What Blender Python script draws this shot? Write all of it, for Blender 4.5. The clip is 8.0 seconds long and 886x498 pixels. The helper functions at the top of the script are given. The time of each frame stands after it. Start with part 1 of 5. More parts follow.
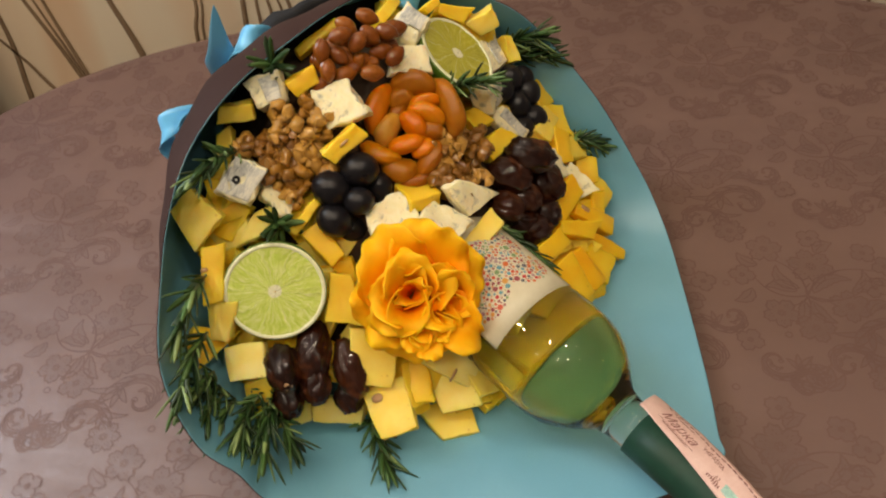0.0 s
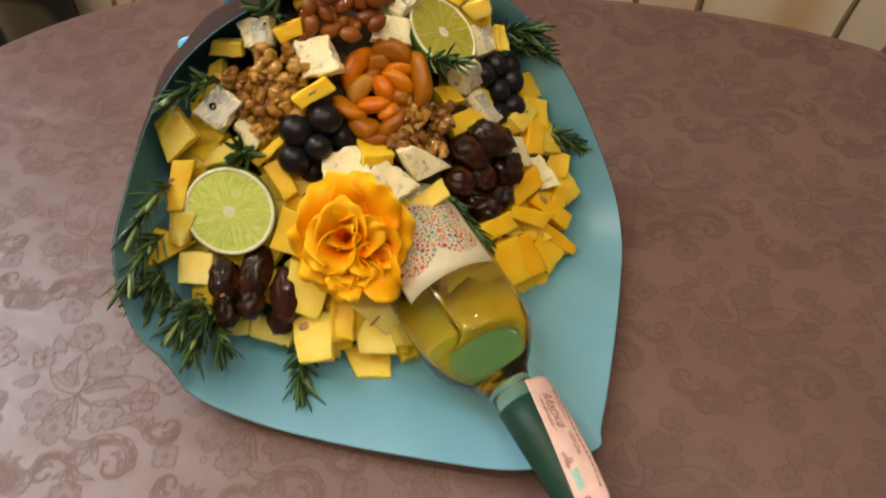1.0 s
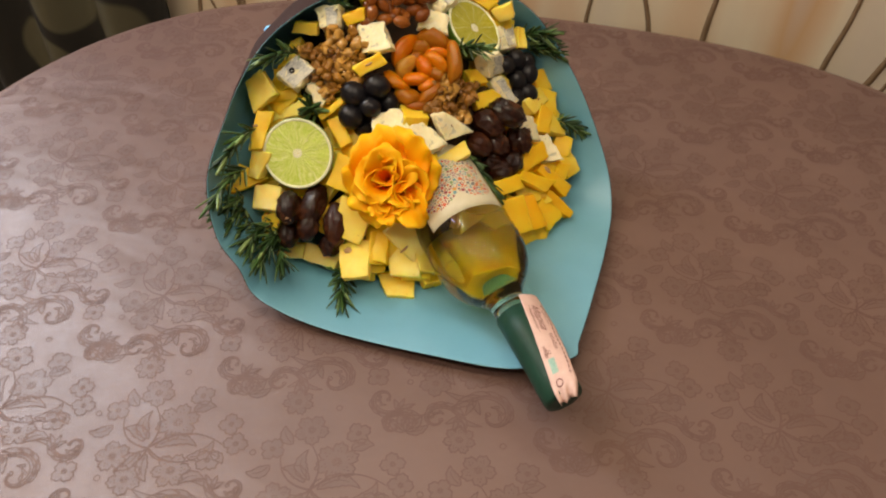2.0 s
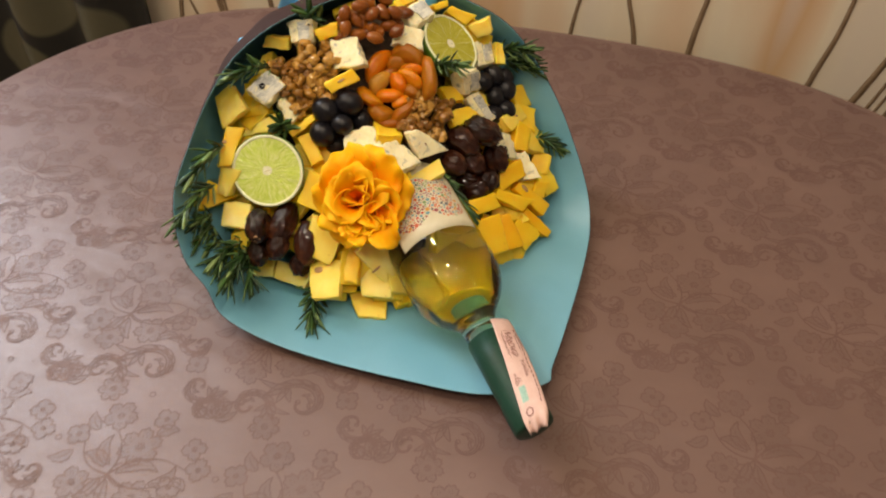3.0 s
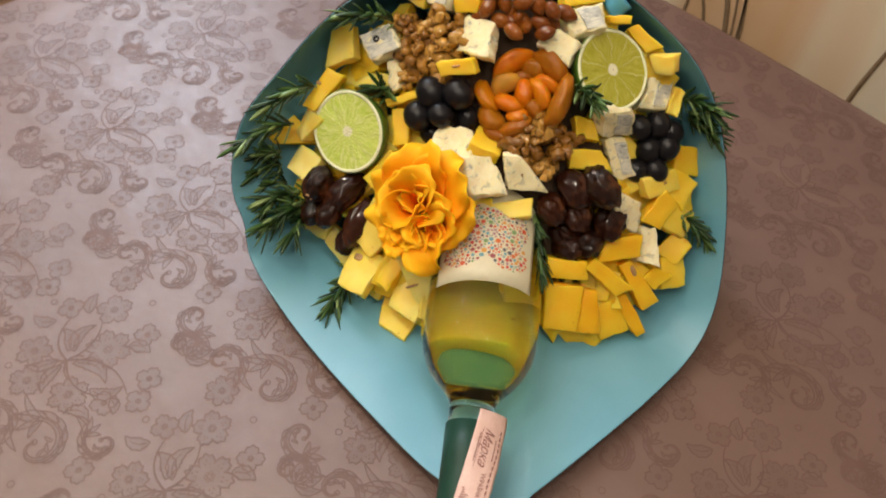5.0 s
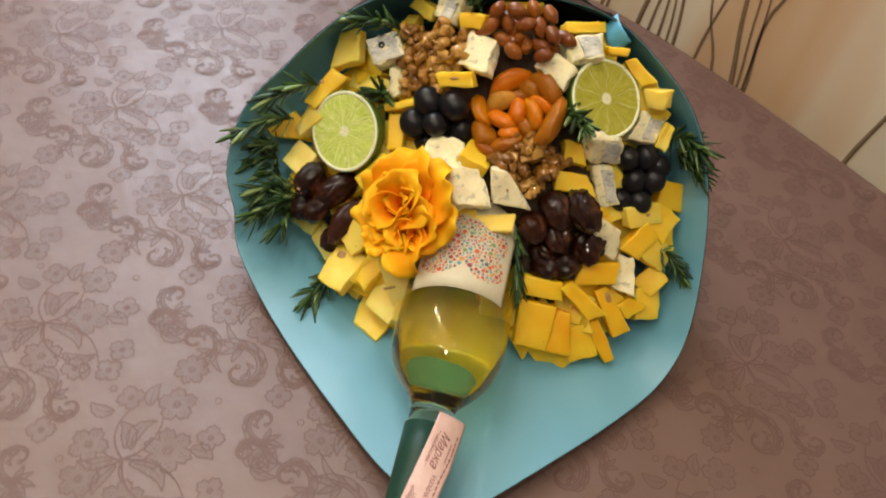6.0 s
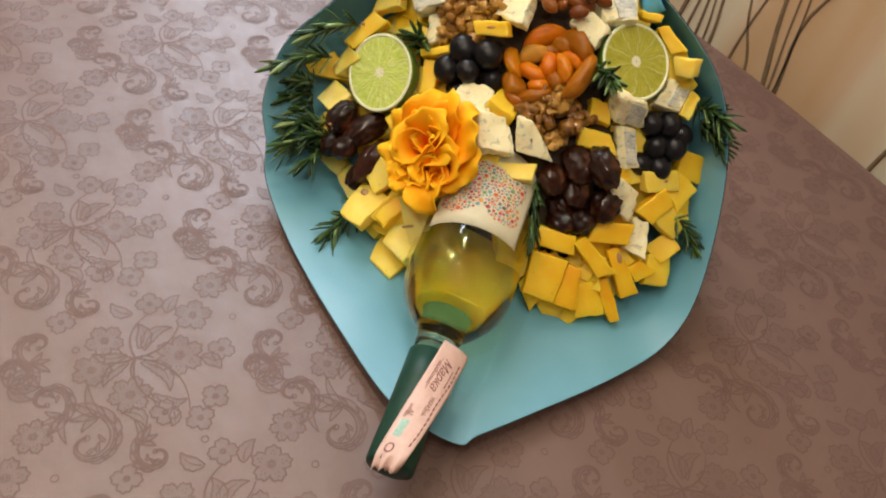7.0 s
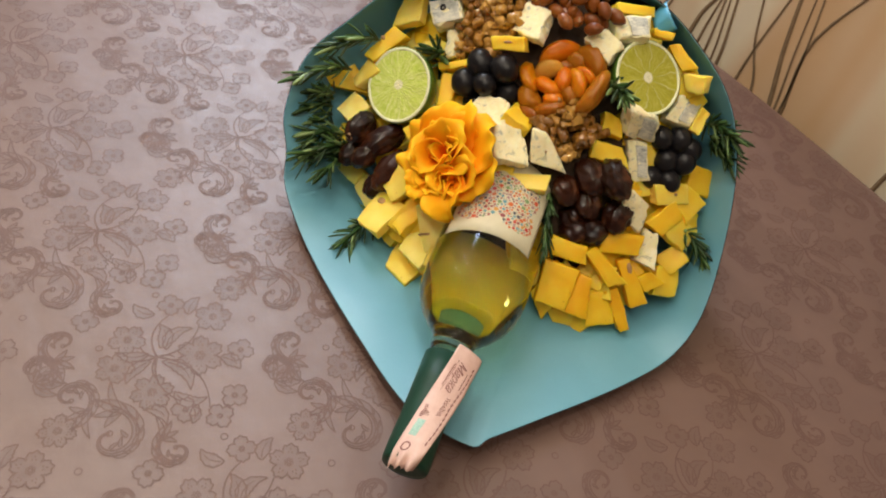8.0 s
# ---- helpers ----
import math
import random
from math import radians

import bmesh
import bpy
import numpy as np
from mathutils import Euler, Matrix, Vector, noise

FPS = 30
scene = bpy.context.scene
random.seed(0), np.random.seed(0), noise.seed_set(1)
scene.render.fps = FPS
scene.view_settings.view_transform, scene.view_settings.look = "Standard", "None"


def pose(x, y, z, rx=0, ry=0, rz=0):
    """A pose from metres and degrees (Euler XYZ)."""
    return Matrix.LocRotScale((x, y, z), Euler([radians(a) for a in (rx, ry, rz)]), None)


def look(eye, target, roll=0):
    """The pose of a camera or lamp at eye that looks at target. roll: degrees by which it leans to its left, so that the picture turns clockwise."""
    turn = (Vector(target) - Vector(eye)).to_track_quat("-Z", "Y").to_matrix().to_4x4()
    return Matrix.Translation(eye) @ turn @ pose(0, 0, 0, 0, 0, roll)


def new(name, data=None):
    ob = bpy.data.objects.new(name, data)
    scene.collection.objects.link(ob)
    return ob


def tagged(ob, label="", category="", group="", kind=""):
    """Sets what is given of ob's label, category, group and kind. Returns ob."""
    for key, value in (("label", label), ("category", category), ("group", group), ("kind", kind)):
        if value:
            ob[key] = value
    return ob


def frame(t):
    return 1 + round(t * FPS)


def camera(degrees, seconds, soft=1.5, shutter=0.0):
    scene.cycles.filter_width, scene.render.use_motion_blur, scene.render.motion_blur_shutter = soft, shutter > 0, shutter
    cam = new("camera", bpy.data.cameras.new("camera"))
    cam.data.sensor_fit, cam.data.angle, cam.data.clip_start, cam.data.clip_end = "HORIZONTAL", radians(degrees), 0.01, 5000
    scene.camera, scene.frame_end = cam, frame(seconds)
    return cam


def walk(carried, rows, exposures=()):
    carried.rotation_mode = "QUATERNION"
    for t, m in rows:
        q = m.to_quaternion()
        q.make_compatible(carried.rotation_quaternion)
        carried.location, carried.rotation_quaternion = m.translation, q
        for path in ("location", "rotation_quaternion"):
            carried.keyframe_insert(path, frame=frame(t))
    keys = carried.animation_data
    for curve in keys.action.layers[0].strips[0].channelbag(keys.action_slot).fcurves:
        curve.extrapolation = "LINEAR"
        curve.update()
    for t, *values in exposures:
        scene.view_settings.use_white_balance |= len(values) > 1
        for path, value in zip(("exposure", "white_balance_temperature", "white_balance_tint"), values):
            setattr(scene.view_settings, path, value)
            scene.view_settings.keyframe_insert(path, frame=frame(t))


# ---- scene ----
cam = camera(57.0, 8.0, soft=2.0, shutter=0.4)
PATH = [
    (0, (0.106, 0.075, 1.253), (0.02, 1.425, -0.22), -7.3),
    (0.5, (0.139, 0.071, 1.246), (0.005, 1.404, -0.24), -3.8),
    (1, (0.209, 0.041, 1.274), (-0.079, 1.341, -0.219), -2.0),
    (1.5, (0.235, -0.066, 1.296), (-0.107, 1.253, -0.169), -1.3),
    (1.7, (0.246, -0.101, 1.31), (-0.138, 1.234, -0.129), -1.4),
    (2.8, (0.276, -0.13, 1.328), (-0.099, 1.277, -0.043), 0.9),
    (3, (0.272, -0.09, 1.324), (-0.104, 1.278, -0.085), 0.4),
    (3.5, (0.268, -0.004, 1.287), (-0.155, 1.29, -0.178), 0.1),
    (4, (0.27, 0.06, 1.27), (-0.25, 1.278, -0.229), 0.9),
    (4.5, (0.317, 0.089, 1.278), (-0.452, 1.133, -0.245), 2.1),
    (4.7, (0.337, 0.118, 1.293), (-0.492, 1.074, -0.255), 2.4),
    (5.8, (0.361, 0.121, 1.309), (-0.52, 1.059, -0.222), 9.5),
    (6, (0.377, 0.12, 1.302), (-0.536, 1.069, -0.203), 10.5),
    (6.5, (0.4, 0.106, 1.286), (-0.556, 1.026, -0.21), 11.7),
    (7, (0.425, 0.092, 1.278), (-0.544, 1.017, -0.207), 14.4),
    (7.5, (0.433, 0.077, 1.279), (-0.554, 1.007, -0.191), 15.4),
    (8, (0.435, 0.072, 1.281), (-0.572, 1.01, -0.17), 14.8),
]
walk(cam, [(t, look(eye, target, roll)) for t, eye, target, roll in PATH], exposures=[(0.0, -0.16, 6950, 10), (1.5, -0.04, 6950, 10), (3.2, 0.04, 7000, 10), (4.5, 0.03, 6550, 9), (8.0, 0.03, 6550, 7)])

# ---------------------------------------------------------------- world and lamps
TABLE = 0.75          # height of the table top
WALL = 0.965          # the papered wall behind the table
world = bpy.data.worlds.new("room_air")
scene.world = world
world.use_nodes = True
world.node_tree.nodes["Background"].inputs[0].default_value = (0.8, 0.85, 1.0, 1)
world.node_tree.nodes["Background"].inputs[1].default_value = 0.02


def area_lamp(name, m, size_x, size_y, power, colour):
    data = bpy.data.lights.new(name, "AREA")
    data.shape, data.size, data.size_y, data.energy, data.color = "RECTANGLE", size_x, size_y, power, colour
    ob = new(name, data)
    ob.matrix_world = m
    return ob


def disc_lamp(name, at, across, power, colour):
    data = bpy.data.lights.new(name, "AREA")
    data.shape, data.size, data.energy, data.color = "DISK", across, power, colour
    ob = new(name, data)
    ob.location = at
    return ob


# daylight through the window beside the curtain, and the spots in the ceiling
area_lamp("window_daylight", look((-1.28, 0.90, 1.92), (-0.30, 0.30, 0.95)), 0.55, 1.05, 30.0, (0.72, 0.83, 1.0))
SPOTS = [Vector((x, y, 2.6)) for x in (-1.45, -0.85, -0.25, 0.35, 0.95) for y in (-0.65, 0.1)] + [Vector((-0.85, 0.7, 2.6))]
for p in SPOTS:
    disc_lamp("spot_light", p - Vector((0, 0, 0.014)), 0.11, 2.75, (1.0, 0.85, 0.69))


# ---------------------------------------------------------------- materials
class Net:
    """A node tree with short ways to add nodes."""

    def __init__(self, name):
        self.mat = bpy.data.materials.new(name)
        self.mat.use_nodes = True
        self.tree = self.mat.node_tree
        self.bsdf = self.tree.nodes["Principled BSDF"]

    def node(self, kind, **props):
        n = self.tree.nodes.new(kind)
        if "operation" in props:
            n.operation = props["operation"]
        if "use_clamp" in props:
            n.use_clamp = props["use_clamp"]
        if "feature" in props:
            n.feature = props["feature"]
        if "data_type" in props:
            n.data_type = props["data_type"]
        if "wave_type" in props:
            n.wave_type, n.bands_direction = props["wave_type"], props["bands_direction"]
        return n

    def put(self, socket, value):
        if isinstance(value, bpy.types.NodeSocket):
            self.tree.links.new(value, socket)
        elif isinstance(value, (tuple, list)) and len(value) == 3 and socket.type == "RGBA":
            socket.default_value = (*value, 1)
        else:
            socket.default_value = value

    def math(self, op, a, b=0.0, c=0.0, clamp=False):
        n = self.node("ShaderNodeMath", operation=op, use_clamp=clamp)
        self.put(n.inputs[0], a), self.put(n.inputs[1], b), self.put(n.inputs[2], c)
        return n.outputs[0]

    def coords(self, which="Object"):
        return self.node("ShaderNodeTexCoord").outputs[which]

    def scaled(self, vec, s, off=(0, 0, 0), rot=(0, 0, 0)):
        n = self.node("ShaderNodeMapping")
        self.put(n.inputs[0], vec)
        n.inputs[1].default_value, n.inputs[2].default_value, n.inputs[3].default_value = off, rot, s if isinstance(s, tuple) else (s, s, s)
        return n.outputs[0]

    def noise(self, vec, scale, detail=4.0, rough=0.55, distort=0.0):
        n = self.node("ShaderNodeTexNoise")
        self.put(n.inputs["Vector"], vec)
        n.inputs["Scale"].default_value, n.inputs["Detail"].default_value = scale, detail
        n.inputs["Roughness"].default_value, n.inputs["Distortion"].default_value = rough, distort
        return n.outputs["Fac"]

    def voronoi(self, vec, scale, feature="F1", out="Distance"):
        n = self.node("ShaderNodeTexVoronoi", feature=feature)
        self.put(n.inputs["Vector"], vec)
        n.inputs["Scale"].default_value = scale
        return n.outputs[out]

    def ramp(self, fac, *stops):
        n = self.node("ShaderNodeValToRGB")
        self.put(n.inputs[0], fac)
        els = n.color_ramp.elements
        while len(els) < len(stops):
            els.new(0.5)
        for e, (at, col) in zip(els, stops):
            e.position, e.color = at, (*col, 1) if len(col) == 3 else col
        return n.outputs[0]

    def span(self, fac, lo, hi, a=0.0, b=1.0):
        n = self.node("ShaderNodeMapRange")
        n.clamp = True
        self.put(n.inputs[0], fac)
        for i, v in enumerate((lo, hi, a, b)):
            n.inputs[i + 1].default_value = v
        return n.outputs[0]

    def mix(self, fac, a, b):
        n = self.node("ShaderNodeMix", data_type="RGBA")
        self.put(n.inputs[0], fac), self.put(n.inputs[6], a), self.put(n.inputs[7], b)
        return n.outputs[2]

    def bump(self, height, strength=0.3, distance=0.001, normal=None):
        n = self.node("ShaderNodeBump")
        n.inputs["Strength"].default_value, n.inputs["Distance"].default_value = strength, distance
        self.put(n.inputs["Height"], height)
        if normal:
            self.put(n.inputs["Normal"], normal)
        return n.outputs[0]

    def random(self):
        return self.node("ShaderNodeObjectInfo").outputs["Random"]

    def set(self, **kw):
        names = dict(color="Base Color", rough="Roughness", metal="Metallic", normal="Normal", sub="Subsurface Weight", coat="Coat Weight",
                     coat_rough="Coat Roughness", trans="Transmission Weight", ior="IOR", sheen="Sheen Weight", spec="Specular IOR Level", alpha="Alpha",
                     glow="Emission Color", power="Emission Strength")
        for key, value in kw.items():
            if key == "radius":
                self.bsdf.inputs["Subsurface Radius"].default_value = value
                self.bsdf.inputs["Subsurface Scale"].default_value = 1.0
            else:
                self.put(self.bsdf.inputs[names[key]], value)
        return self.mat


def mottled(name, dark, light, scale, rough=0.5, relief=0.0, detail=5.0, **kw):
    """A surface with variation at two scales, in metres."""
    n = Net(name)
    v = n.coords()
    f = n.math("ADD", n.math("MULTIPLY", n.noise(v, scale, detail), 0.65), n.math("MULTIPLY", n.noise(v, scale * 6, 3), 0.35))
    n.set(color=n.ramp(f, (0.3, dark), (0.7, light)), rough=n.span(f, 0.3, 0.7, rough * 0.85, min(1, rough * 1.15)), **kw)
    if relief:
        n.set(normal=n.bump(f, 0.6, relief))
    return n.mat


def cheese_material(name, base_stops, light_stops):
    n = Net(name)
    v = n.coords()
    big, fine = n.noise(v, 45, 3), n.noise(v, 900, 4, 0.7)
    base = n.ramp(n.random(), *base_stops)
    lighter = n.ramp(n.random(), *light_stops)
    pits = n.math("MULTIPLY", n.span(n.voronoi(v, 190), 0.16, 0.07), n.span(n.noise(v, 55, 2), 0.50, 0.58))
    col = n.mix(n.math("MULTIPLY", pits, 0.55), n.mix(n.span(big, 0.35, 0.65), base, lighter), (0.50, 0.24, 0.02))
    return n.set(color=col, rough=n.span(fine, 0.3, 0.7, 0.36, 0.52), spec=0.35, sub=0.6, radius=(0.008, 0.0055, 0.0014),
                 normal=n.bump(n.math("SUBTRACT", n.math("ADD", fine, n.math("MULTIPLY", big, 2.0)), n.math("MULTIPLY", pits, 1.5)), 0.4, 0.0006))


def blue_cheese_material():
    n = Net("blue_veined_cheese")
    v = n.coords()
    warp = n.noise(v, 110, 4, 0.6, 1.2)
    vein = n.noise(v, 120, 5, 0.62, 1.4)
    spot = n.voronoi(v, 85)
    paste = n.ramp(n.noise(v, 260, 5), (0.3, (0.90, 0.80, 0.47)), (0.7, (0.95, 0.90, 0.64)))
    veins = n.math("MULTIPLY", n.span(vein, 0.53, 0.67), n.span(warp, 0.45, 0.58))
    spots = n.math("MULTIPLY", n.span(spot, 0.28, 0.14), n.span(n.noise(v, 70, 2), 0.47, 0.56))
    marks = n.math("MAXIMUM", veins, spots)
    return n.set(color=n.mix(n.math("MULTIPLY", marks, 0.75), paste, (0.22, 0.26, 0.22)), rough=0.6, spec=0.3, sub=0.4, radius=(0.005, 0.004, 0.0025),
                 normal=n.bump(n.math("ADD", n.noise(v, 420, 5, 0.7), n.math("MULTIPLY", marks, -0.5)), 0.45, 0.0010))


def rind_material():
    n = Net("grey_mould_rind")
    v = n.coords()
    f = n.math("ADD", n.math("MULTIPLY", n.noise(n.scaled(v, (1, 4.5, 1)), 130, 6, 0.75, 0.8), 0.7), n.math("MULTIPLY", n.noise(v, 60, 2), 0.3))
    return n.set(color=n.ramp(f, (0.34, (0.14, 0.15, 0.145)), (0.44, (0.40, 0.42, 0.40)), (0.53, (0.66, 0.66, 0.58)), (0.66, (0.86, 0.82, 0.66))), rough=0.6,
                 normal=n.bump(f, 0.7, 0.0012))


def lime_flesh_material(name, deep, mid, pale):
    """Segments round the core, with pale membranes and juice cells; the disc lies in x and y."""
    n = Net(name)
    sep = n.node("ShaderNodeSeparateXYZ")
    n.put(sep.inputs[0], n.coords())
    x, y = sep.outputs[0], sep.outputs[1]
    r = n.math("SQRT", n.math("ADD", n.math("MULTIPLY", x, x), n.math("MULTIPLY", y, y)))
    wob = n.math("MULTIPLY", n.math("SUBTRACT", n.noise(n.coords(), 90, 2), 0.5), 0.5)
    a = n.math("ADD", n.math("ARCTAN2", y, x), wob)
    seg = n.math("ABSOLUTE", n.math("SINE", n.math("MULTIPLY", a, 5.0)))
    polar = n.node("ShaderNodeCombineXYZ")
    n.put(polar.inputs[0], n.math("MULTIPLY", a, 9.0)), n.put(polar.inputs[1], n.math("MULTIPLY", r, 75.0))
    cells = n.noise(polar.outputs[0], 1.5, 3, 0.5)
    flesh = n.ramp(cells, (0.26, deep), (0.5, mid), (0.78, pale))
    line = n.math("MULTIPLY", n.span(seg, 0.20, 0.05), n.span(r, 0.003, 0.007))
    col = n.mix(n.math("MULTIPLY", line, 0.22), flesh, (0.84, 0.87, 0.56))
    core = n.span(n.math("ADD", r, n.math("MULTIPLY", wob, 0.006)), 0.0048, 0.0036)
    col = n.mix(n.math("MULTIPLY", core, 0.85), col, (0.86, 0.85, 0.66))
    return n.set(color=col, rough=0.22, sub=0.3, radius=(0.003, 0.003, 0.001), coat=0.6, coat_rough=0.07,
                 normal=n.bump(n.math("ADD", cells, n.math("MULTIPLY", line, 0.6)), 0.35, 0.0010))


def cloth_material(kind):
    """Pinkish brown oilcloth: the glossy ground, the duller raised motifs, or the matt pressed outlines of its print."""
    n = Net("oilcloth_" + kind)
    geo = n.node("ShaderNodeNewGeometry").outputs["Position"]
    cloud = n.noise(geo, 9, 5, 0.6)
    grain = n.noise(geo, 1400, 3, 0.6)
    worn = n.noise(geo, 55, 4, 0.6)
    fold = n.noise(n.scaled(geo, (5, 11, 1), (0, 0, 0), (0, 0, radians(-28))), 1.0, 2, 0.45, 0.6)
    dimple = n.noise(geo, 38, 3, 0.5, 0.5)
    nm = n.bump(dimple, 0.09, 0.004, n.bump(fold, 0.22, 0.02))
    if kind == "ground":
        col = n.ramp(cloud, (0.3, (0.122, 0.067, 0.056)), (0.7, (0.148, 0.084, 0.070)))
        rough, spec, relief = n.span(worn, 0.3, 0.7, 0.45, 0.52), 0.86, 0.12
    elif kind == "motif":
        col = n.ramp(cloud, (0.3, (0.108, 0.057, 0.047)), (0.7, (0.133, 0.073, 0.060)))
        rough, spec, relief = n.span(worn, 0.3, 0.7, 0.46, 0.54), 0.87, 0.42
    else:
        col = n.ramp(worn, (0.3, (0.113, 0.059, 0.049)), (0.7, (0.139, 0.076, 0.063)))
        rough, spec, relief = n.span(worn, 0.3, 0.7, 0.54, 0.67), 0.60, 0.3
    stipple = n.noise(geo, 520, 2, 0.6) if kind == "motif" else grain
    return n.set(color=col, rough=rough, spec=spec, normal=n.bump(stipple, relief, 0.0003, nm))


def wallpaper_material():
    n = Net("cream_and_peach_wallpaper")
    geo = n.node("ShaderNodeNewGeometry").outputs["Position"]
    wide = n.noise(n.scaled(geo, (7.5, 1, 0.9)), 1.0, 2, 0.5, 0.4)
    fine = n.noise(geo, 700, 3)
    col = n.ramp(wide, (0.30, (0.66, 0.59, 0.49)), (0.45, (0.71, 0.63, 0.48)), (0.56, (0.66, 0.50, 0.34)), (0.66, (0.60, 0.40, 0.23)), (0.76, (0.60, 0.52, 0.46)))
    return n.set(color=col, rough=0.62, normal=n.bump(fine, 0.2, 0.0004))


def glass_material(name, colour, ior, rough=0.0, wavy=0.05):
    n = Net(name)
    v = n.coords()
    return n.set(color=colour, trans=1.0, rough=rough, ior=ior, normal=n.bump(n.noise(v, 26, 2, 0.5, 0.8), wavy, 0.003))


def by_island(name, colours, rough=0.45):
    n = Net(name)
    isl = n.node("ShaderNodeNewGeometry").outputs["Random Per Island"]
    ramp = n.node("ShaderNodeValToRGB")
    ramp.color_ramp.interpolation = "CONSTANT"
    els = ramp.color_ramp.elements
    while len(els) < len(colours):
        els.new(0.5)
    for i, (e, c) in enumerate(zip(els, colours)):
        e.position, e.color = i / len(colours), (*c, 1)
    n.put(ramp.inputs[0], isl)
    return n.set(color=ramp.outputs[0], rough=rough)


def varied(name, stops, rough, scale, relief=0.0006, **kw):
    """A colour that differs from one object to the next, with fine relief."""
    n = Net(name)
    v = n.coords()
    f = n.noise(v, scale, 5, 0.6)
    base = n.ramp(n.random(), *stops)
    n.set(color=n.mix(n.span(f, 0.35, 0.7, 0.0, 0.5), base, tuple(c * 0.45 for c in stops[0][1])), rough=rough, normal=n.bump(f, 0.6, relief), **kw)
    return n.mat


def date_material():
    """Dark glossy skin with fine lengthwise wrinkles."""
    n = Net("date_skin")
    v = n.coords()
    wrinkle = n.noise(n.scaled(v, (0.3, 1, 1)), 330, 5, 0.6, 0.6)
    patch = n.noise(v, 90, 3)
    base = n.ramp(n.random(), (0.0, (0.008, 0.0018, 0.0014)), (0.5, (0.016, 0.0032, 0.0018)), (1.0, (0.034, 0.008, 0.003)))
    return n.set(color=n.mix(n.span(patch, 0.52, 0.70), base, (0.075, 0.021, 0.006)), rough=0.42, spec=0.10, coat=0.6, coat_rough=0.05,
                 normal=n.bump(wrinkle, 0.7, 0.0015))


def petal_material():
    n = Net("orange_petal")
    sep = n.node("ShaderNodeSeparateXYZ")
    n.put(sep.inputs[0], n.coords("UV"))
    vein = n.noise(n.scaled(n.coords("UV"), (38, 2.5, 1)), 1.0, 3)
    f = n.math("ADD", sep.outputs[1], n.math("MULTIPLY", n.math("SUBTRACT", n.noise(n.coords("UV"), 4, 3), 0.5), 0.35))
    col = n.ramp(f, (0.0, (0.88, 0.09, 0.001)), (0.40, (0.96, 0.24, 0.003)), (0.74, (0.98, 0.39, 0.006)), (1.0, (0.98, 0.50, 0.016)))
    return n.set(color=col, rough=0.6, spec=0.15, sub=0.4, radius=(0.005, 0.0020, 0.0005), normal=n.bump(vein, 0.35, 0.0004))


def needle_material():
    n = Net("rosemary_needle")
    isl = n.node("ShaderNodeNewGeometry").outputs["Random Per Island"]
    col = n.ramp(isl, (0.0, (0.011, 0.033, 0.009)), (0.50, (0.026, 0.072, 0.016)), (0.80, (0.075, 0.160, 0.040)), (1.0, (0.26, 0.37, 0.14)))
    return n.set(color=col, rough=0.45, normal=n.bump(n.noise(n.coords(), 500, 3), 0.3, 0.0004))


def paper_material(name, dark, light, rough, spec=0.5, sagging=0.3):
    n = Net(name)
    v = n.coords()
    crease = n.noise(v, 14, 3, 0.5, 0.6)
    fibre = n.noise(v, 900, 4)
    sag = n.noise(v, 7, 2, 0.5, 0.8)
    return n.set(color=n.ramp(n.math("ADD", n.math("MULTIPLY", crease, 0.7), n.math("MULTIPLY", fibre, 0.3)), (0.3, dark), (0.7, light)), rough=rough, spec=spec,
                 normal=n.bump(fibre, 0.15, 0.0003, n.bump(crease, 0.22, 0.004, n.bump(sag, sagging, 0.012))))


M_CHEESE = cheese_material("yellow_cheese", [(0.0, (0.86, 0.49, 0.016)), (0.5, (0.89, 0.58, 0.030)), (1.0, (0.91, 0.70, 0.13))], [(0.0, (0.88, 0.56, 0.026)), (0.5, (0.91, 0.66, 0.070)), (1.0, (0.93, 0.79, 0.25))])
M_CHEDDAR = cheese_material("deep_yellow_cheese", [(0.0, (0.88, 0.40, 0.006)), (1.0, (0.91, 0.54, 0.015))], [(0.0, (0.89, 0.48, 0.010)), (1.0, (0.92, 0.62, 0.035))])
M_CHEESE_PALE = cheese_material("pale_yellow_cheese", [(0.0, (0.90, 0.62, 0.06)), (1.0, (0.92, 0.74, 0.19))], [(0.0, (0.92, 0.72, 0.14)), (1.0, (0.94, 0.82, 0.32))])
M_BLUE, M_RIND = blue_cheese_material(), rind_material()
M_FLESH = lime_flesh_material("lime_flesh", (0.46, 0.62, 0.075), (0.62, 0.74, 0.17), (0.82, 0.87, 0.44))
# darker olive copy of the flesh: the second half's shade put into its colour
M_FLESH_SHADED = lime_flesh_material("shaded_lime_flesh", (0.34, 0.35, 0.024), (0.41, 0.405, 0.040), (0.52, 0.50, 0.10))
M_PITH = mottled("lime_pith", (0.76, 0.82, 0.52), (0.86, 0.89, 0.68), 260, 0.45, 0.0006)
M_PEEL = mottled("lime_peel", (0.05, 0.13, 0.012), (0.13, 0.26, 0.03), 160, 0.32, 0.0006, spec=0.6)
M_WALNUT = varied("candied_walnut", [(0.0, (0.23, 0.092, 0.009)), (0.5, (0.41, 0.190, 0.023)), (1.0, (0.62, 0.34, 0.070))], 0.30, 110, 0.0008, spec=0.4, coat=1.0, coat_rough=0.05)
M_ALMOND = varied("glazed_almond", [(0.0, (0.16, 0.037, 0.0018)), (0.5, (0.23, 0.060, 0.004)), (1.0, (0.33, 0.100, 0.009))], 0.34, 420, 0.0002, spec=0.15, coat=0.9, coat_rough=0.04)
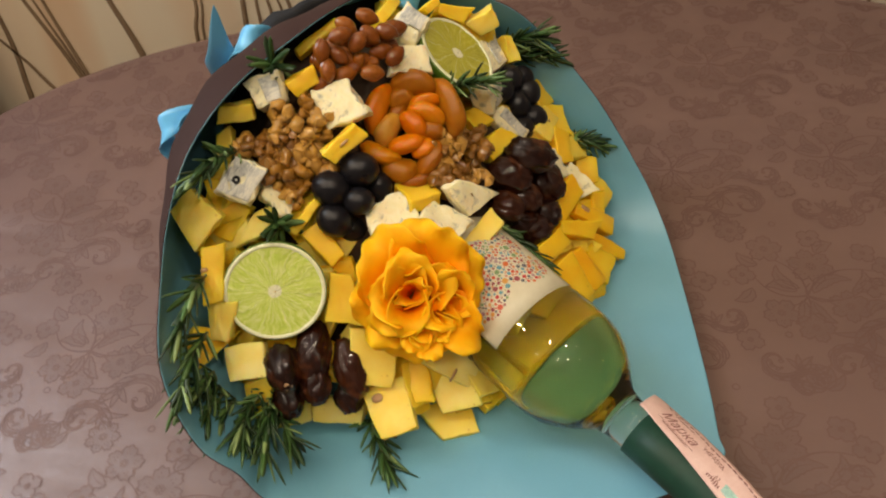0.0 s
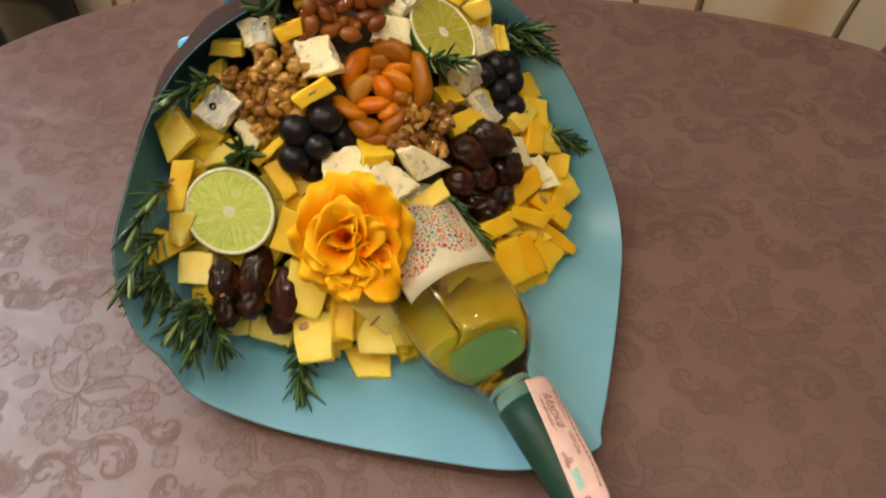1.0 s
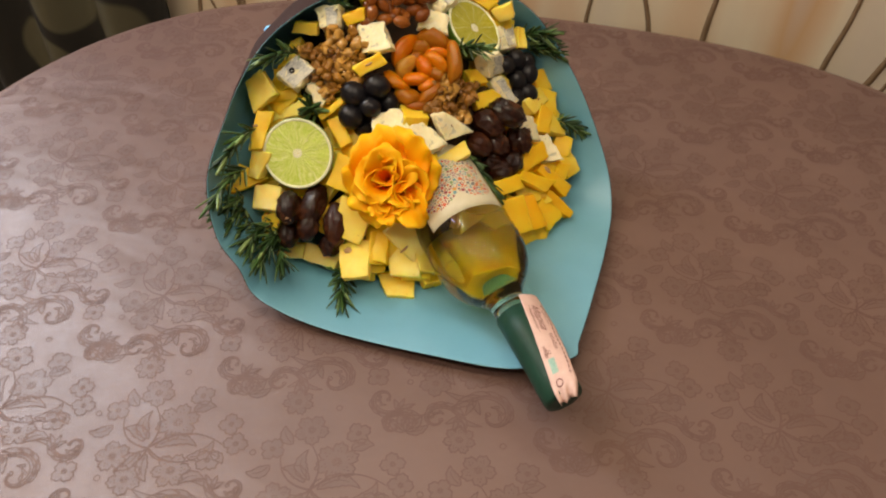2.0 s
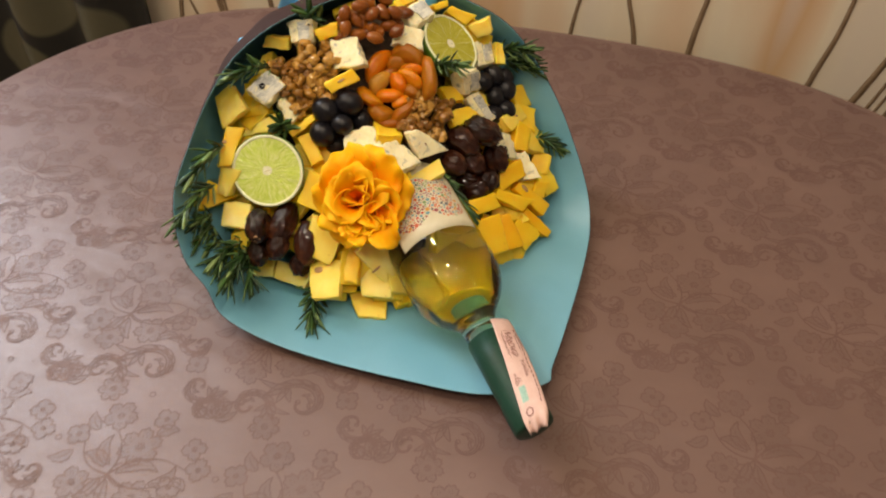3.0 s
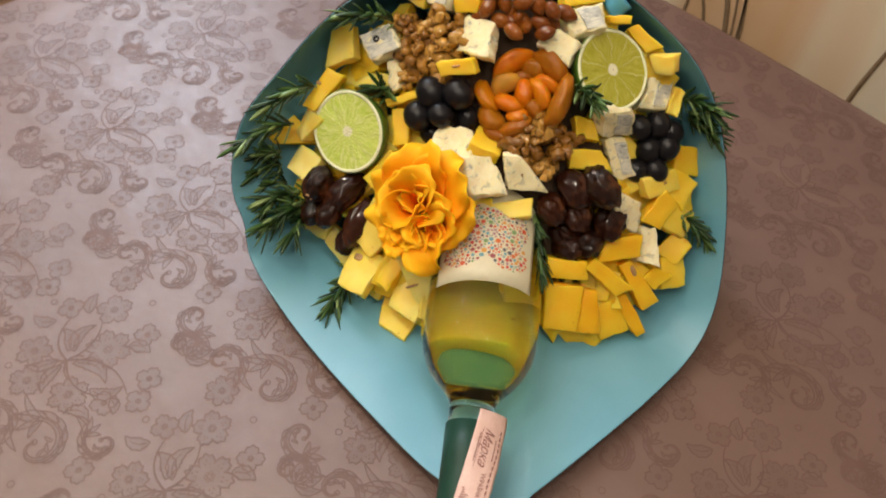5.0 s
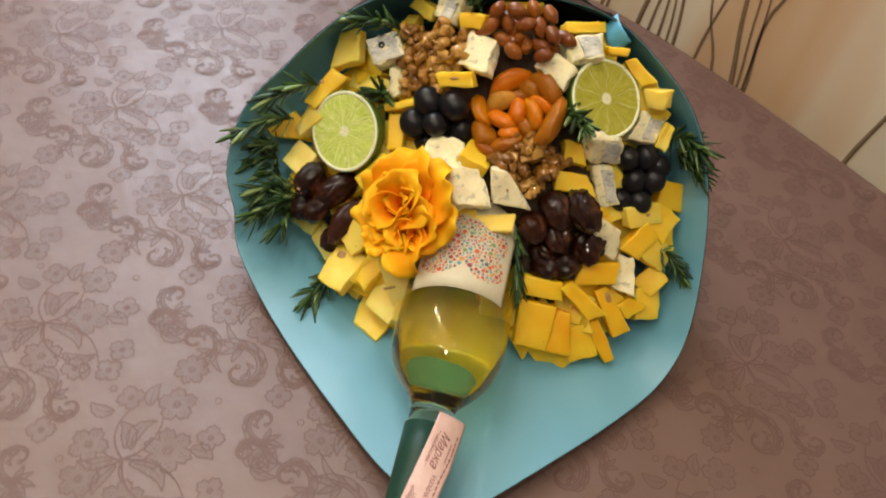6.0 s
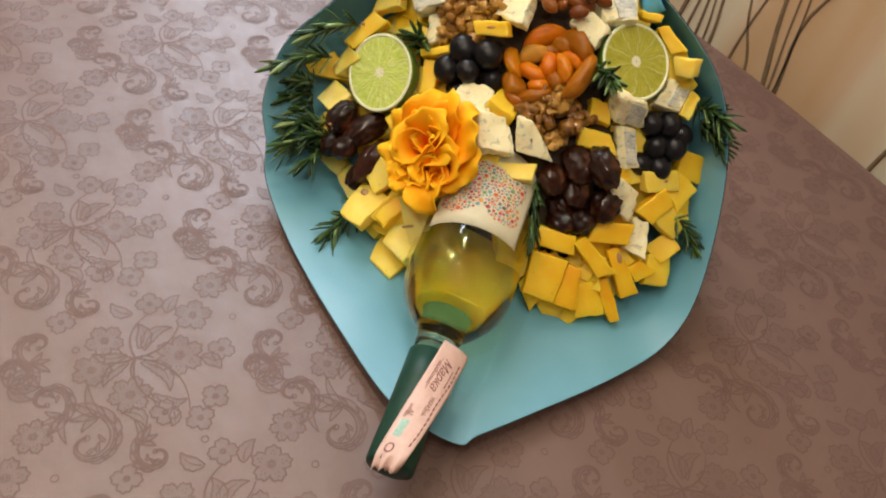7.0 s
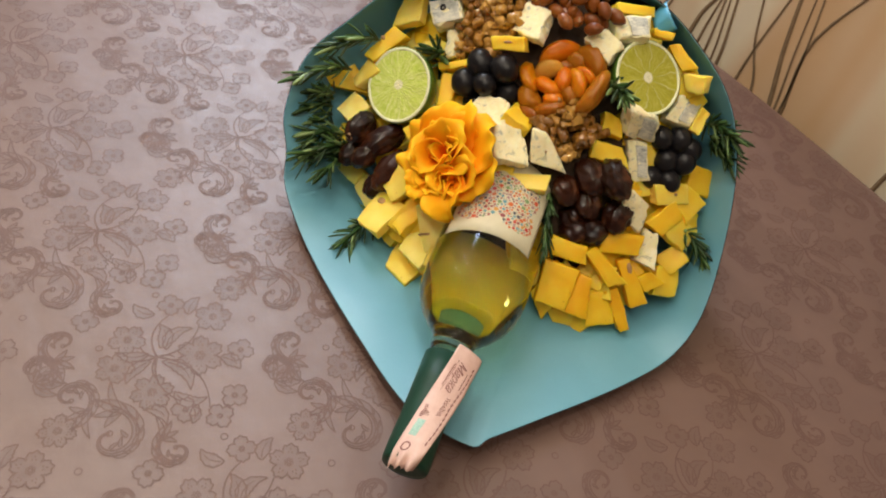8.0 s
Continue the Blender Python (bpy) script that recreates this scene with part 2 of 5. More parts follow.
M_APRICOT = varied("dried_apricot", [(0.0, (0.66, 0.16, 0.002)), (0.5, (0.68, 0.205, 0.003)), (1.0, (0.62, 0.235, 0.006))], 0.34, 60, 0.0004, spec=0.4, sub=0.5, radius=(0.008, 0.003, 0.0006))
M_APRICOT_OUT = varied("brown_dried_apricot", [(0.0, (0.30, 0.085, 0.002)), (0.6, (0.36, 0.118, 0.004)), (1.0, (0.42, 0.155, 0.007))], 0.38, 60, 0.0004, spec=0.32, sub=0.4, radius=(0.006, 0.0025, 0.0006))
M_APRICOT_PALE = varied("pale_dried_apricot", [(0.0, (0.56, 0.27, 0.030)), (1.0, (0.62, 0.32, 0.05))], 0.40, 60, 0.0004, spec=0.3, sub=0.4, radius=(0.006, 0.003, 0.001))
M_DATE = date_material()
M_STALK = mottled("date_stalk_end", (0.30, 0.15, 0.06), (0.52, 0.33, 0.16), 400, 0.5, 0.0005)
M_OLIVE = mottled("black_olive_skin", (0.004, 0.004, 0.006), (0.012, 0.011, 0.014), 90, 0.30, 0.0003, spec=0.3)
M_PETAL, M_NEEDLE = petal_material(), needle_material()
M_STEM = mottled("rosemary_stem", (0.07, 0.10, 0.035), (0.16, 0.18, 0.08), 300, 0.6, 0.0005)
M_PAPER = paper_material("matt_blue_paper", (0.120, 0.345, 0.465), (0.150, 0.395, 0.527), 0.44, 0.85, 0.42)
M_OUTER = paper_material("plum_brown_paper_back", (0.034, 0.017, 0.016), (0.046, 0.024, 0.022), 0.75, 0.2)
M_INNER = paper_material("black_paper_lining", (0.004, 0.005, 0.007), (0.009, 0.010, 0.013), 0.8)
M_RIBBON = paper_material("blue_satin_ribbon", (0.11, 0.46, 0.80), (0.16, 0.54, 0.88), 0.28)
# very dark brown that puts the shade between the pieces into colour
M_GAP_SHADE = mottled("dark_brown_gap_shade", (0.022, 0.012, 0.006), (0.055, 0.030, 0.014), 120, 0.8, 0.003)
M_CLOTH, M_MOTIF, M_OUTLINE = cloth_material("ground"), cloth_material("motif"), cloth_material("outline")
M_WOOD = mottled("dark_table_wood", (0.10, 0.05, 0.025), (0.18, 0.10, 0.05), 30, 0.45, 0.001)
M_WALLPAPER = wallpaper_material()
M_STEMPRINT = mottled("brown_grass_print", (0.15, 0.095, 0.050), (0.27, 0.185, 0.11), 60, 0.6)
M_GLASS = glass_material("clear_bottle_glass", (0.975, 1.0, 0.985), 1.45, 0.0, 0.015)
M_WINE = glass_material("white_wine", (1.0, 0.945, 0.50), 0.94, 0.0, 0.30)
M_LABEL = mottled("cream_label_paper", (0.58, 0.54, 0.38), (0.64, 0.60, 0.44), 200, 0.42, 0.0002)
M_DOTS = by_island("printed_dots", [(0.50, 0.03, 0.03), (0.58, 0.13, 0.03), (0.60, 0.28, 0.05), (0.18, 0.30, 0.12), (0.12, 0.30, 0.36), (0.28, 0.06, 0.07), (0.34, 0.18, 0.22), (0.10, 0.10, 0.12), (0.55, 0.08, 0.03)])
M_CAPSULE = mottled("dark_green_foil", (0.006, 0.035, 0.022), (0.011, 0.055, 0.035), 40, 0.5, 0.0003, spec=0.3)
M_STAMP = mottled("pink_tax_stamp_paper", (0.62, 0.40, 0.35), (0.72, 0.52, 0.46), 160, 0.5, 0.0004)
M_INK = mottled("dark_red_ink", (0.16, 0.05, 0.05), (0.24, 0.09, 0.08), 200, 0.6)
M_PATCH = mottled("green_hologram_patch", (0.20, 0.40, 0.34), (0.42, 0.60, 0.52), 500, 0.3, 0.0003)
M_WHITEWALL = mottled("beige_wall_paper", (0.40, 0.34, 0.27), (0.46, 0.40, 0.33), 3, 0.7, 0.001)
M_CEILING = mottled("white_ceiling_paint", (0.72, 0.71, 0.68), (0.78, 0.77, 0.74), 3, 0.8, 0.001)
M_FLOOR = mottled("brown_floor_boards", (0.14, 0.08, 0.045), (0.22, 0.13, 0.075), 9, 0.4, 0.001)
M_BULB = Net("lit_lamp_lens").set(color=(0.9, 0.85, 0.7), glow=(1.0, 0.88, 0.72), power=60.0)
M_BRASS = mottled("brushed_brass", (0.45, 0.33, 0.16), (0.58, 0.44, 0.22), 60, 0.3, metal=1.0)


def dark_curtain_material():
    n = Net("dark_leaf_print_curtain")
    geo = n.node("ShaderNodeNewGeometry").outputs["Position"]
    d = n.voronoi(n.scaled(geo, (1, 0.3, 0.8), (0, 0, 0), (0, radians(35), 0)), 7.0)
    leafy = n.math("MULTIPLY", n.span(d, 0.42, 0.38), n.span(d, 0.10, 0.12))
    weave = n.noise(geo, 900, 3)
    col = n.mix(leafy, (0.012, 0.011, 0.008), (0.085, 0.078, 0.045))
    return n.set(color=col, rough=0.8, normal=n.bump(weave, 0.3, 0.0005))


M_DRAPE = dark_curtain_material()


# ---------------------------------------------------------------- building helpers
def linked(name, bm, material, parent=None, label="", smooth=True):
    me = bpy.data.meshes.new(name)
    bm.to_mesh(me)
    bm.free()
    me.materials.append(material)
    if smooth:
        me.polygons.foreach_set("use_smooth", [True] * len(me.polygons))
    ob = new(name, me)
    if parent:
        ob.parent = parent
    if label:
        ob["label"] = label
    return ob


def part(name, bm, material, parent, label="", smooth=True):
    return linked(name, bm, material, parent, label, smooth)


def empty(name, at):
    ob = new(name)
    ob.location = at
    ob.empty_display_size = 0.02
    return ob


def box(bm, lo, hi):
    vs = [bm.verts.new((x, y, z)) for z in (lo[2], hi[2]) for x, y in ((lo[0], lo[1]), (hi[0], lo[1]), (hi[0], hi[1]), (lo[0], hi[1]))]
    for f in ((3, 2, 1, 0), (4, 5, 6, 7), (0, 1, 5, 4), (1, 2, 6, 5), (2, 3, 7, 6), (3, 0, 4, 7)):
        bm.faces.new([vs[i] for i in f])


def box_mesh(lo, hi, bevel=0.0):
    bm = bmesh.new()
    box(bm, lo, hi)
    if bevel:
        bmesh.ops.bevel(bm, geom=list(bm.edges), offset=bevel, segments=2, affect="EDGES", profile=0.6)
    return bm


def sheet(rows, bm=None, closed=False, uv=False):
    """A grid surface through rows of points, all of one length."""
    bm = bm or bmesh.new()
    grid = [[bm.verts.new(p) for p in row] for row in rows]
    lay = bm.loops.layers.uv.verify() if uv else None
    n, m = len(grid), len(grid[0])
    for i in range(n - 1):
        for j in range(m if closed else m - 1):
            k = (j + 1) % m
            f = bm.faces.new((grid[i][j], grid[i][k], grid[i + 1][k], grid[i + 1][j]))
            if uv:
                for loop, (a, b) in zip(f.loops, ((i, j), (i, j + 1), (i + 1, j + 1), (i + 1, j))):
                    loop[lay].uv = (b / (m - 1), a / (n - 1))
    return bm


def thick(ob, depth, offset=-1.0):
    mod = ob.modifiers.new("thickness", "SOLIDIFY")
    mod.thickness, mod.offset, mod.use_rim = depth, offset, True
    return ob


def lathe(profile, steps=48, cap_start=False, cap_end=False):
    """A body turned about z through (height, radius) pairs."""
    bm = bmesh.new()
    rings = [[bm.verts.new((r * math.cos(k * math.tau / steps), r * math.sin(k * math.tau / steps), z)) for k in range(steps)] for z, r in profile]
    for a, b in zip(rings, rings[1:]):
        for k in range(steps):
            bm.faces.new((a[k], a[(k + 1) % steps], b[(k + 1) % steps], b[k]))
    if cap_start:
        bm.faces.new(rings[0][::-1])
    if cap_end:
        bm.faces.new(rings[-1])
    return bm


def spline(points, n, closed=False):
    """n points along a Catmull-Rom curve."""
    pts = [Vector(p) for p in points]
    m = len(pts)
    out = []
    for k in range(n):
        s = k / n * m if closed else k / (n - 1) * (m - 1)
        i = min(int(s), m - 1 if closed else m - 2)
        t = s - i
        if closed:
            a, b, c, d = (pts[(i + j) % m] for j in (-1, 0, 1, 2))
        else:
            a, b, c, d = pts[max(i - 1, 0)], pts[i], pts[i + 1], pts[min(i + 2, m - 1)]
        out.append(0.5 * ((2 * b) + (c - a) * t + (2 * a - 5 * b + 4 * c - d) * t * t + (3 * b - a - 3 * c + d) * t ** 3))
    return out


def tube(path, radius, steps=8, bm=None):
    bm = bm or bmesh.new()
    rows = []
    for i, p in enumerate(path):
        d = (path[min(i + 1, len(path) - 1)] - path[max(i - 1, 0)]).normalized()
        u = d.orthogonal().normalized()
        v = d.cross(u)
        r = radius(i / (len(path) - 1)) if callable(radius) else radius
        rows.append([p + (u * math.cos(a) + v * math.sin(a)) * r for a in (k * math.tau / steps for k in range(steps))])
    return sheet(rows, bm, closed=True)


# ---------------------------------------------------------------- room
def room():
    floor = linked("floor", box_mesh((-2.6, -2.4, -0.1), (2.6, 1.2, 0)), M_FLOOR, smooth=False)
    tagged(floor, "brown wooden floor under the table", "floor", kind="structure")
    ceiling = linked("ceiling", box_mesh((-2.6, -2.4, 2.6), (2.6, 1.2, 2.7)), M_CEILING, smooth=False)
    tagged(ceiling, "white painted ceiling", "ceiling", kind="structure")
    bm = bmesh.new()
    for lo, hi in (((-0.97, WALL, 0), (2.4, WALL + 0.15, 2.6)), ((-1.75, WALL, 0), (-1.59, WALL + 0.15, 2.6)), ((-1.59, WALL, 0), (-0.97, WALL + 0.15, 1.37)), ((-1.59, WALL, 2.47), (-0.97, WALL + 0.15, 2.6))):
        box(bm, lo, hi)
    north = linked("wall_north", bm, M_WALLPAPER, smooth=False)
    tagged(north, "cream and peach wallpaper printed with brown grass stems", "wall", kind="structure")
    for name, lo, hi in (("wall_south", (-2.4, -2.35, 0), (2.4, -2.2, 2.6)), ("wall_east", (2.4, -2.35, 0), (2.55, WALL + 0.15, 2.6))):
        tagged(linked(name, box_mesh(lo, hi), M_WHITEWALL, smooth=False), "plain beige papered wall", "wall", kind="structure")
    bm = bmesh.new()
    for lo, hi in (((-1.90, -2.35, 0), (-1.75, WALL + 0.15, 2.6)),):
        box(bm, lo, hi)
    tagged(linked("wall_west", bm, M_WHITEWALL, smooth=False), "plain beige papered side wall", "wall", kind="structure")
    return north


wall_north = room()


def stem_print(points, width):
    """One printed grass stem on the wallpaper: points are (x, z) on the wall."""
    path = spline([(x, WALL - 0.0008, z) for x, z in points], 14)
    rows = []
    for i, p in enumerate(path):
        d = (path[min(i + 1, 13)] - path[max(i - 1, 0)]).normalized()
        side = Vector((d.z, 0, -d.x)) * width * (0.5 - 0.28 * i / 13)
        rows.append([p - side, p + side])
    ob = part("printed_stem", sheet(rows), M_STEMPRINT, wall_north)
    thick(ob, 0.0006, 0)


for pts, w in (([(-0.375, 0.60), (-0.392, 0.70), (-0.410, 0.78), (-0.45, 0.95)], 0.007), ([(-0.368, 0.60), (-0.379, 0.69), (-0.388, 0.78), (-0.40, 0.95)], 0.006),
               ([(-0.372, 0.60), (-0.386, 0.70), (-0.399, 0.78), (-0.42, 0.95)], 0.004), ([(-0.405, 0.60), (-0.431, 0.66), (-0.447, 0.70), (-0.49, 0.78)], 0.006),
               ([(-0.470, 0.60), (-0.461, 0.66), (-0.450, 0.73), (-0.448, 0.85)], 0.009), ([(-0.290, 0.60), (-0.298, 0.70), (-0.310, 0.77), (-0.33, 0.9)], 0.010),
               ([(-0.228, 0.60), (-0.221, 0.71), (-0.208, 0.76), (-0.20, 0.9)], 0.006), ([(-0.219, 0.60), (-0.212, 0.71), (-0.201, 0.76), (-0.19, 0.9)], 0.004),
               ([(-0.165, 0.60), (-0.155, 0.73), (-0.143, 0.78), (-0.10, 0.86)], 0.008), ([(-0.140, 0.60), (-0.138, 0.715), (-0.134, 0.77), (-0.12, 0.86)], 0.005),
               ([(-0.118, 0.60), (-0.121, 0.715), (-0.124, 0.77), (-0.13, 0.86)], 0.005), ([(-0.104, 0.60), (-0.107, 0.715), (-0.114, 0.77), (-0.13, 0.86)], 0.004),
               ([(-0.093, 0.60), (-0.096, 0.715), (-0.103, 0.77), (-0.125, 0.88)], 0.006), ([(-0.066, 0.62), (-0.060, 0.712), (-0.055, 0.772), (-0.035, 0.90)], 0.005),
               ([(-0.020, 0.62), (-0.032, 0.719), (-0.061, 0.777), (-0.083, 0.85)], 0.005), ([(0.012, 0.60), (0.002, 0.707), (-0.021, 0.795), (-0.04, 0.90)], 0.009),
               ([(0.018, 0.60), (0.010, 0.710), (-0.005, 0.795), (-0.02, 0.90)], 0.004), ([(0.022, 0.60), (0.017, 0.714), (0.007, 0.80), (-0.012, 0.90)], 0.004),
               ([(0.025, 0.60), (0.020, 0.715), (0.008, 0.815), (0.045, 0.91)], 0.006), ([(0.160, 0.60), (0.168, 0.72), (0.178, 0.79), (0.20, 0.92)], 0.007),
               ([(0.272, 0.60), (0.258, 0.725), (0.236, 0.81), (0.22, 0.95)], 0.0085), ([(0.330, 0.60), (0.335, 0.734), (0.345, 0.82), (0.36, 0.95)], 0.010),
               ([(0.49, 0.60), (0.501, 0.704), (0.515, 0.788), (0.52, 0.90)], 0.010), ([(0.53, 0.60), (0.563, 0.683), (0.592, 0.783), (0.62, 0.9)], 0.012),
               ([(0.56, 0.60), (0.588, 0.69), (0.61, 0.78), (0.63, 0.9)], 0.006), ([(0.575, 0.60), (0.60, 0.69), (0.625, 0.78), (0.65, 0.9)], 0.005), ([(0.59, 0.60), (0.615, 0.69), (0.64, 0.78), (0.66, 0.9)], 0.006)):
    stem_print(pts, w)


def window():
    w = empty("window_1", (-1.28, WALL + 0.075, 1.92))
    tagged(w, "white framed window beside the curtain, letting in daylight", "window", kind="structure")
    for name, lo, hi in (("window_frame", (-0.31, -0.04, -0.55), (-0.26, 0.04, 0.55)), ("window_frame", (0.26, -0.04, -0.55), (0.31, 0.04, 0.55)), ("window_frame", (-0.26, -0.04, -0.55), (0.26, 0.04, -0.50)),
                         ("window_frame", (-0.26, -0.04, 0.50), (0.26, 0.04, 0.55)), ("window_frame", (-0.025, -0.03, -0.50), (0.025, 0.03, 0.50))):
        part(name, box_mesh(lo, hi, 0.006), M_CEILING, w)
    for x0, x1 in ((-0.26, -0.025), (0.025, 0.26)):
        pane = part("pane", box_mesh((x0, -0.004, -0.50), (x1, 0.004, 0.50)), M_GLASS, w, smooth=False)
        pane.visible_shadow = False


window()


def dark_curtain():
    rows = []
    for k in range(30):
        z = 0.02 + 2.3 * k / 29
        rows.append([(-0.94 + 0.445 * j / 70 + 0.004 * math.sin(z * 9), WALL - 0.05 + 0.022 * math.sin(j * 0.3 + 0.5 * math.sin(z * 2)), z) for j in range(71)])
    c = linked("curtain", sheet(rows), M_DRAPE)
    thick(c, 0.003, 0)
    tagged(c, "dark curtain with olive leaf print hanging beside the wall", "curtain")


dark_curtain()


def ceiling_spot(p):
    c = empty("ceiling_spot", p)
    tagged(c, "small round lit spot lamp recessed in the ceiling", "ceiling lamp", "ceiling spots")
    part("rim", lathe([(0.0, 0.075), (-0.006, 0.074), (-0.009, 0.068), (-0.009, 0.060), (-0.002, 0.057)], 32), M_BRASS, c, "brass rim")
    part("lens", lathe([(-0.003, 0.0565), (-0.007, 0.042), (-0.010, 0.020), (-0.011, 0.001)], 24), M_BULB, c, "glowing lens")


for p in SPOTS:
    ceiling_spot(p)


# ---------------------------------------------------------------- table and cloth
TC, TA, TB, TN = Vector((0.12, 0.29, TABLE)), 0.65, 0.63, 2.9


def oval(a, grow=0.0):
    c, s = math.cos(a), math.sin(a)
    return Vector((TC.x + (TA + grow) * math.copysign(abs(c) ** (2 / TN), c), TC.y + (TB + grow) * math.copysign(abs(s) ** (2 / TN), s), 0))


def table():
    t = empty("table", (TC.x, TC.y, 0))
    tagged(t, "oval wooden dining table under a pinkish brown oilcloth", "table")
    n = 96
    rows = []
    for grow, z in ((-0.7, -0.004), (-0.03, -0.004), (-0.012, -0.006), (-0.008, -0.016), (-0.012, -0.03), (-0.03, -0.034), (-0.7, -0.034)):
        rows.append([((oval(k * math.tau / n).x - TC.x) * max(0.001, 1 + grow / 0.64), (oval(k * math.tau / n).y - TC.y) * max(0.001, 1 + grow / 0.64), TABLE + z) for k in range(n)])
    part("tabletop", sheet(rows, closed=True), M_WOOD, t)
    for sx in (-1, 1):
        for sy in (-1, 1):
            leg = part("leg", lathe([(0, 0.02), (0.05, 0.024), (0.4, 0.03), (0.66, 0.036), (0.716, 0.036)], 20, True, True), M_WOOD, t)
            leg.location = (sx * 0.34, sy * 0.32, 0)


def tablecloth():
    n = 168
    rows = []
    for k in range(15):
        f = 0.02 + 0.98 * k / 14
        rows.append([(TC.x + (oval(j * math.tau / n).x - TC.x) * f * 0.985, TC.y + (oval(j * math.tau / n).y - TC.y) * f * 0.985, TABLE) for j in range(n)])
    for grow, drop in ((0.994, 0.0012), (1.0, 0.005), (1.002, 0.012), (1.004, 0.03)):
        rows.append([(TC.x + (oval(j * math.tau / n).x - TC.x) * grow, TC.y + (oval(j * math.tau / n).y - TC.y) * grow, TABLE - drop) for j in range(n)])
    for k in range(1, 7):
        wave = [0.006 * k * math.sin(j * math.tau / n * 17 + 0.6 * math.sin(j * 0.2)) - 0.004 * k for j in range(n)]
        rows.append([(TC.x + (oval(j * math.tau / n).x - TC.x) * (1.004 + wave[j] * 0.35), TC.y + (oval(j * math.tau / n).y - TC.y) * (1.004 + wave[j] * 0.35), TABLE - 0.03 - 0.035 * k) for j in range(n)])
    bm = sheet(rows, closed=True)
    bm.faces.new([v for v in bm.verts][:n][::-1])
    for f in bm.faces:
        f.normal_flip()
    bmesh.ops.recalc_face_normals(bm, faces=bm.faces)
    c = linked("tablecloth", bm, M_CLOTH)
    thick(c, 0.0012, -1)
    tagged(c, "pinkish brown oilcloth embossed with flowers and scrolls, draped over the table", "tablecloth")
    return c


table()
cloth = tablecloth()


class Print:
    """The embossed damask of the cloth, drawn in the plane (complex numbers, metres) as raised motifs and pressed outlines."""

    def __init__(self):
        self.fills, self.lines, self.count = ([], []), ([], []), 0

    def lift(self, store):
        """A height over the cloth of its own for each band, so that none share a plane."""
        self.count += 1
        return (0.00005 if store is self.fills else 0.00025) + 0.0000009 * (self.count % 190)

    def strip(self, store, pts, width, closed=False):
        """A band along a line; width is a number or a function of 0 to 1."""
        verts, faces = store
        n, base, lift = len(pts), len(verts), self.lift(store)
        for i, p in enumerate(pts):
            d = pts[(i + 1) % n] - pts[i - 1] if closed else pts[min(i + 1, n - 1)] - pts[max(i - 1, 0)]
            d = d / (abs(d) or 1)
            w = 0.5 * (width(i / (n - 1)) if callable(width) else width)
            for q in (p + 1j * d * w, p - 1j * d * w):
                verts.append((q.real, q.imag, TABLE + lift))
        for i in range(n if closed else n - 1):
            a, b = base + 2 * i, base + 2 * ((i + 1) % n)
            faces.append((a, a + 1, b + 1, b))

    def fan(self, store, mid, pts):
        verts, faces = store
        base, lift = len(verts), self.lift(store)
        verts.extend((q.real, q.imag, TABLE + lift) for q in [mid] + pts)
        faces.extend((base, base + 1 + i, base + 1 + (i + 1) % len(pts)) for i in range(len(pts)))

    def ring(self, mid, r, width=0.0008, n=14):
        self.strip(self.lines, [mid + r * cis(k * math.tau / n) for k in range(n)], width, True)

    def flower(self, o, size, petals=5, turn=0.0, ticks=True):
        """Broad petals with pointed tips, a small star in the middle and short ticks."""
        pts = []
        for k in range(petals * 18):
            u = abs((k % 18) / 9 - 1)
            r = 0.55 + 0.36 * math.sqrt(max(0, 1 - u ** 2.4)) + 0.13 * max(0, 1 - u * 4) + 0.08 * max(0, 1 - abs(u - 0.55) * 6)
            pts.append(o + size * r * cis(turn + k * math.tau / (petals * 18)))
        self.fan(self.fills, o, pts)
        self.strip(self.lines, pts, 0.00115, True)
        for k in range(6):
            self.ring(o + size * 0.15 * cis(turn + k * math.tau / 6), size * 0.07, 0.0007, 8)
        if ticks:
            for k in range(petals):
                for f, v in ((0.50, -0.16), (0.50, 0.16), (0.66, 0.0)):
                    a = cis(turn + (k + 0.5) * math.tau / petals + v)
                    self.strip(self.lines, [o + size * f * a, o + size * (f + 0.06) * a, o + size * (f + 0.10) * a], 0.0008)

    def leaf(self, a, b, wide, bow=0.2, teeth=5):
        d = b - a
        spine = [a + d * t + 1j * d * bow * 4 * t * (1 - t) * 0.5 for t in (k / 20 for k in range(21))]
        edge = lambda t: wide * math.sin(math.pi * min(1, t ** 0.8)) * (1 + 0.22 * (1 - 2 * abs((t * teeth) % 1.0 - 0.5)))
        self.strip(self.fills, spine, edge)
        for side in (1, -1):
            rim = []
            for i, p in enumerate(spine):
                t = spine[min(i + 1, 20)] - spine[max(i - 1, 0)]
                rim.append(p + side * 0.5j * t / abs(t) * edge(i / 20))
            self.strip(self.lines, rim, 0.0011)
        self.strip(self.lines, spine[2:16], lambda t: 0.0011 * (1 - 0.6 * t))

    def flame(self, p, out, curl, wide):
        """One curled acanthus leaf: an outlined hook that ends in a point."""
        mid = [p + out * t + 1j * out * curl * t * t for t in (k / 10 for k in range(11))]
        edge = lambda t: wide * (math.sin(math.pi * min(1, 0.12 + 0.88 * t)) ** 0.8) * (1 - 0.25 * t)
        self.strip(self.fills, mid, edge)
        for side in (1, -1):
            rim = []
            for i, q in enumerate(mid):
                t = mid[min(i + 1, 10)] - mid[max(i - 1, 0)]
                rim.append(q + side * 0.5j * t / abs(t) * edge(i / 10))
            self.strip(self.lines, rim, 0.001)

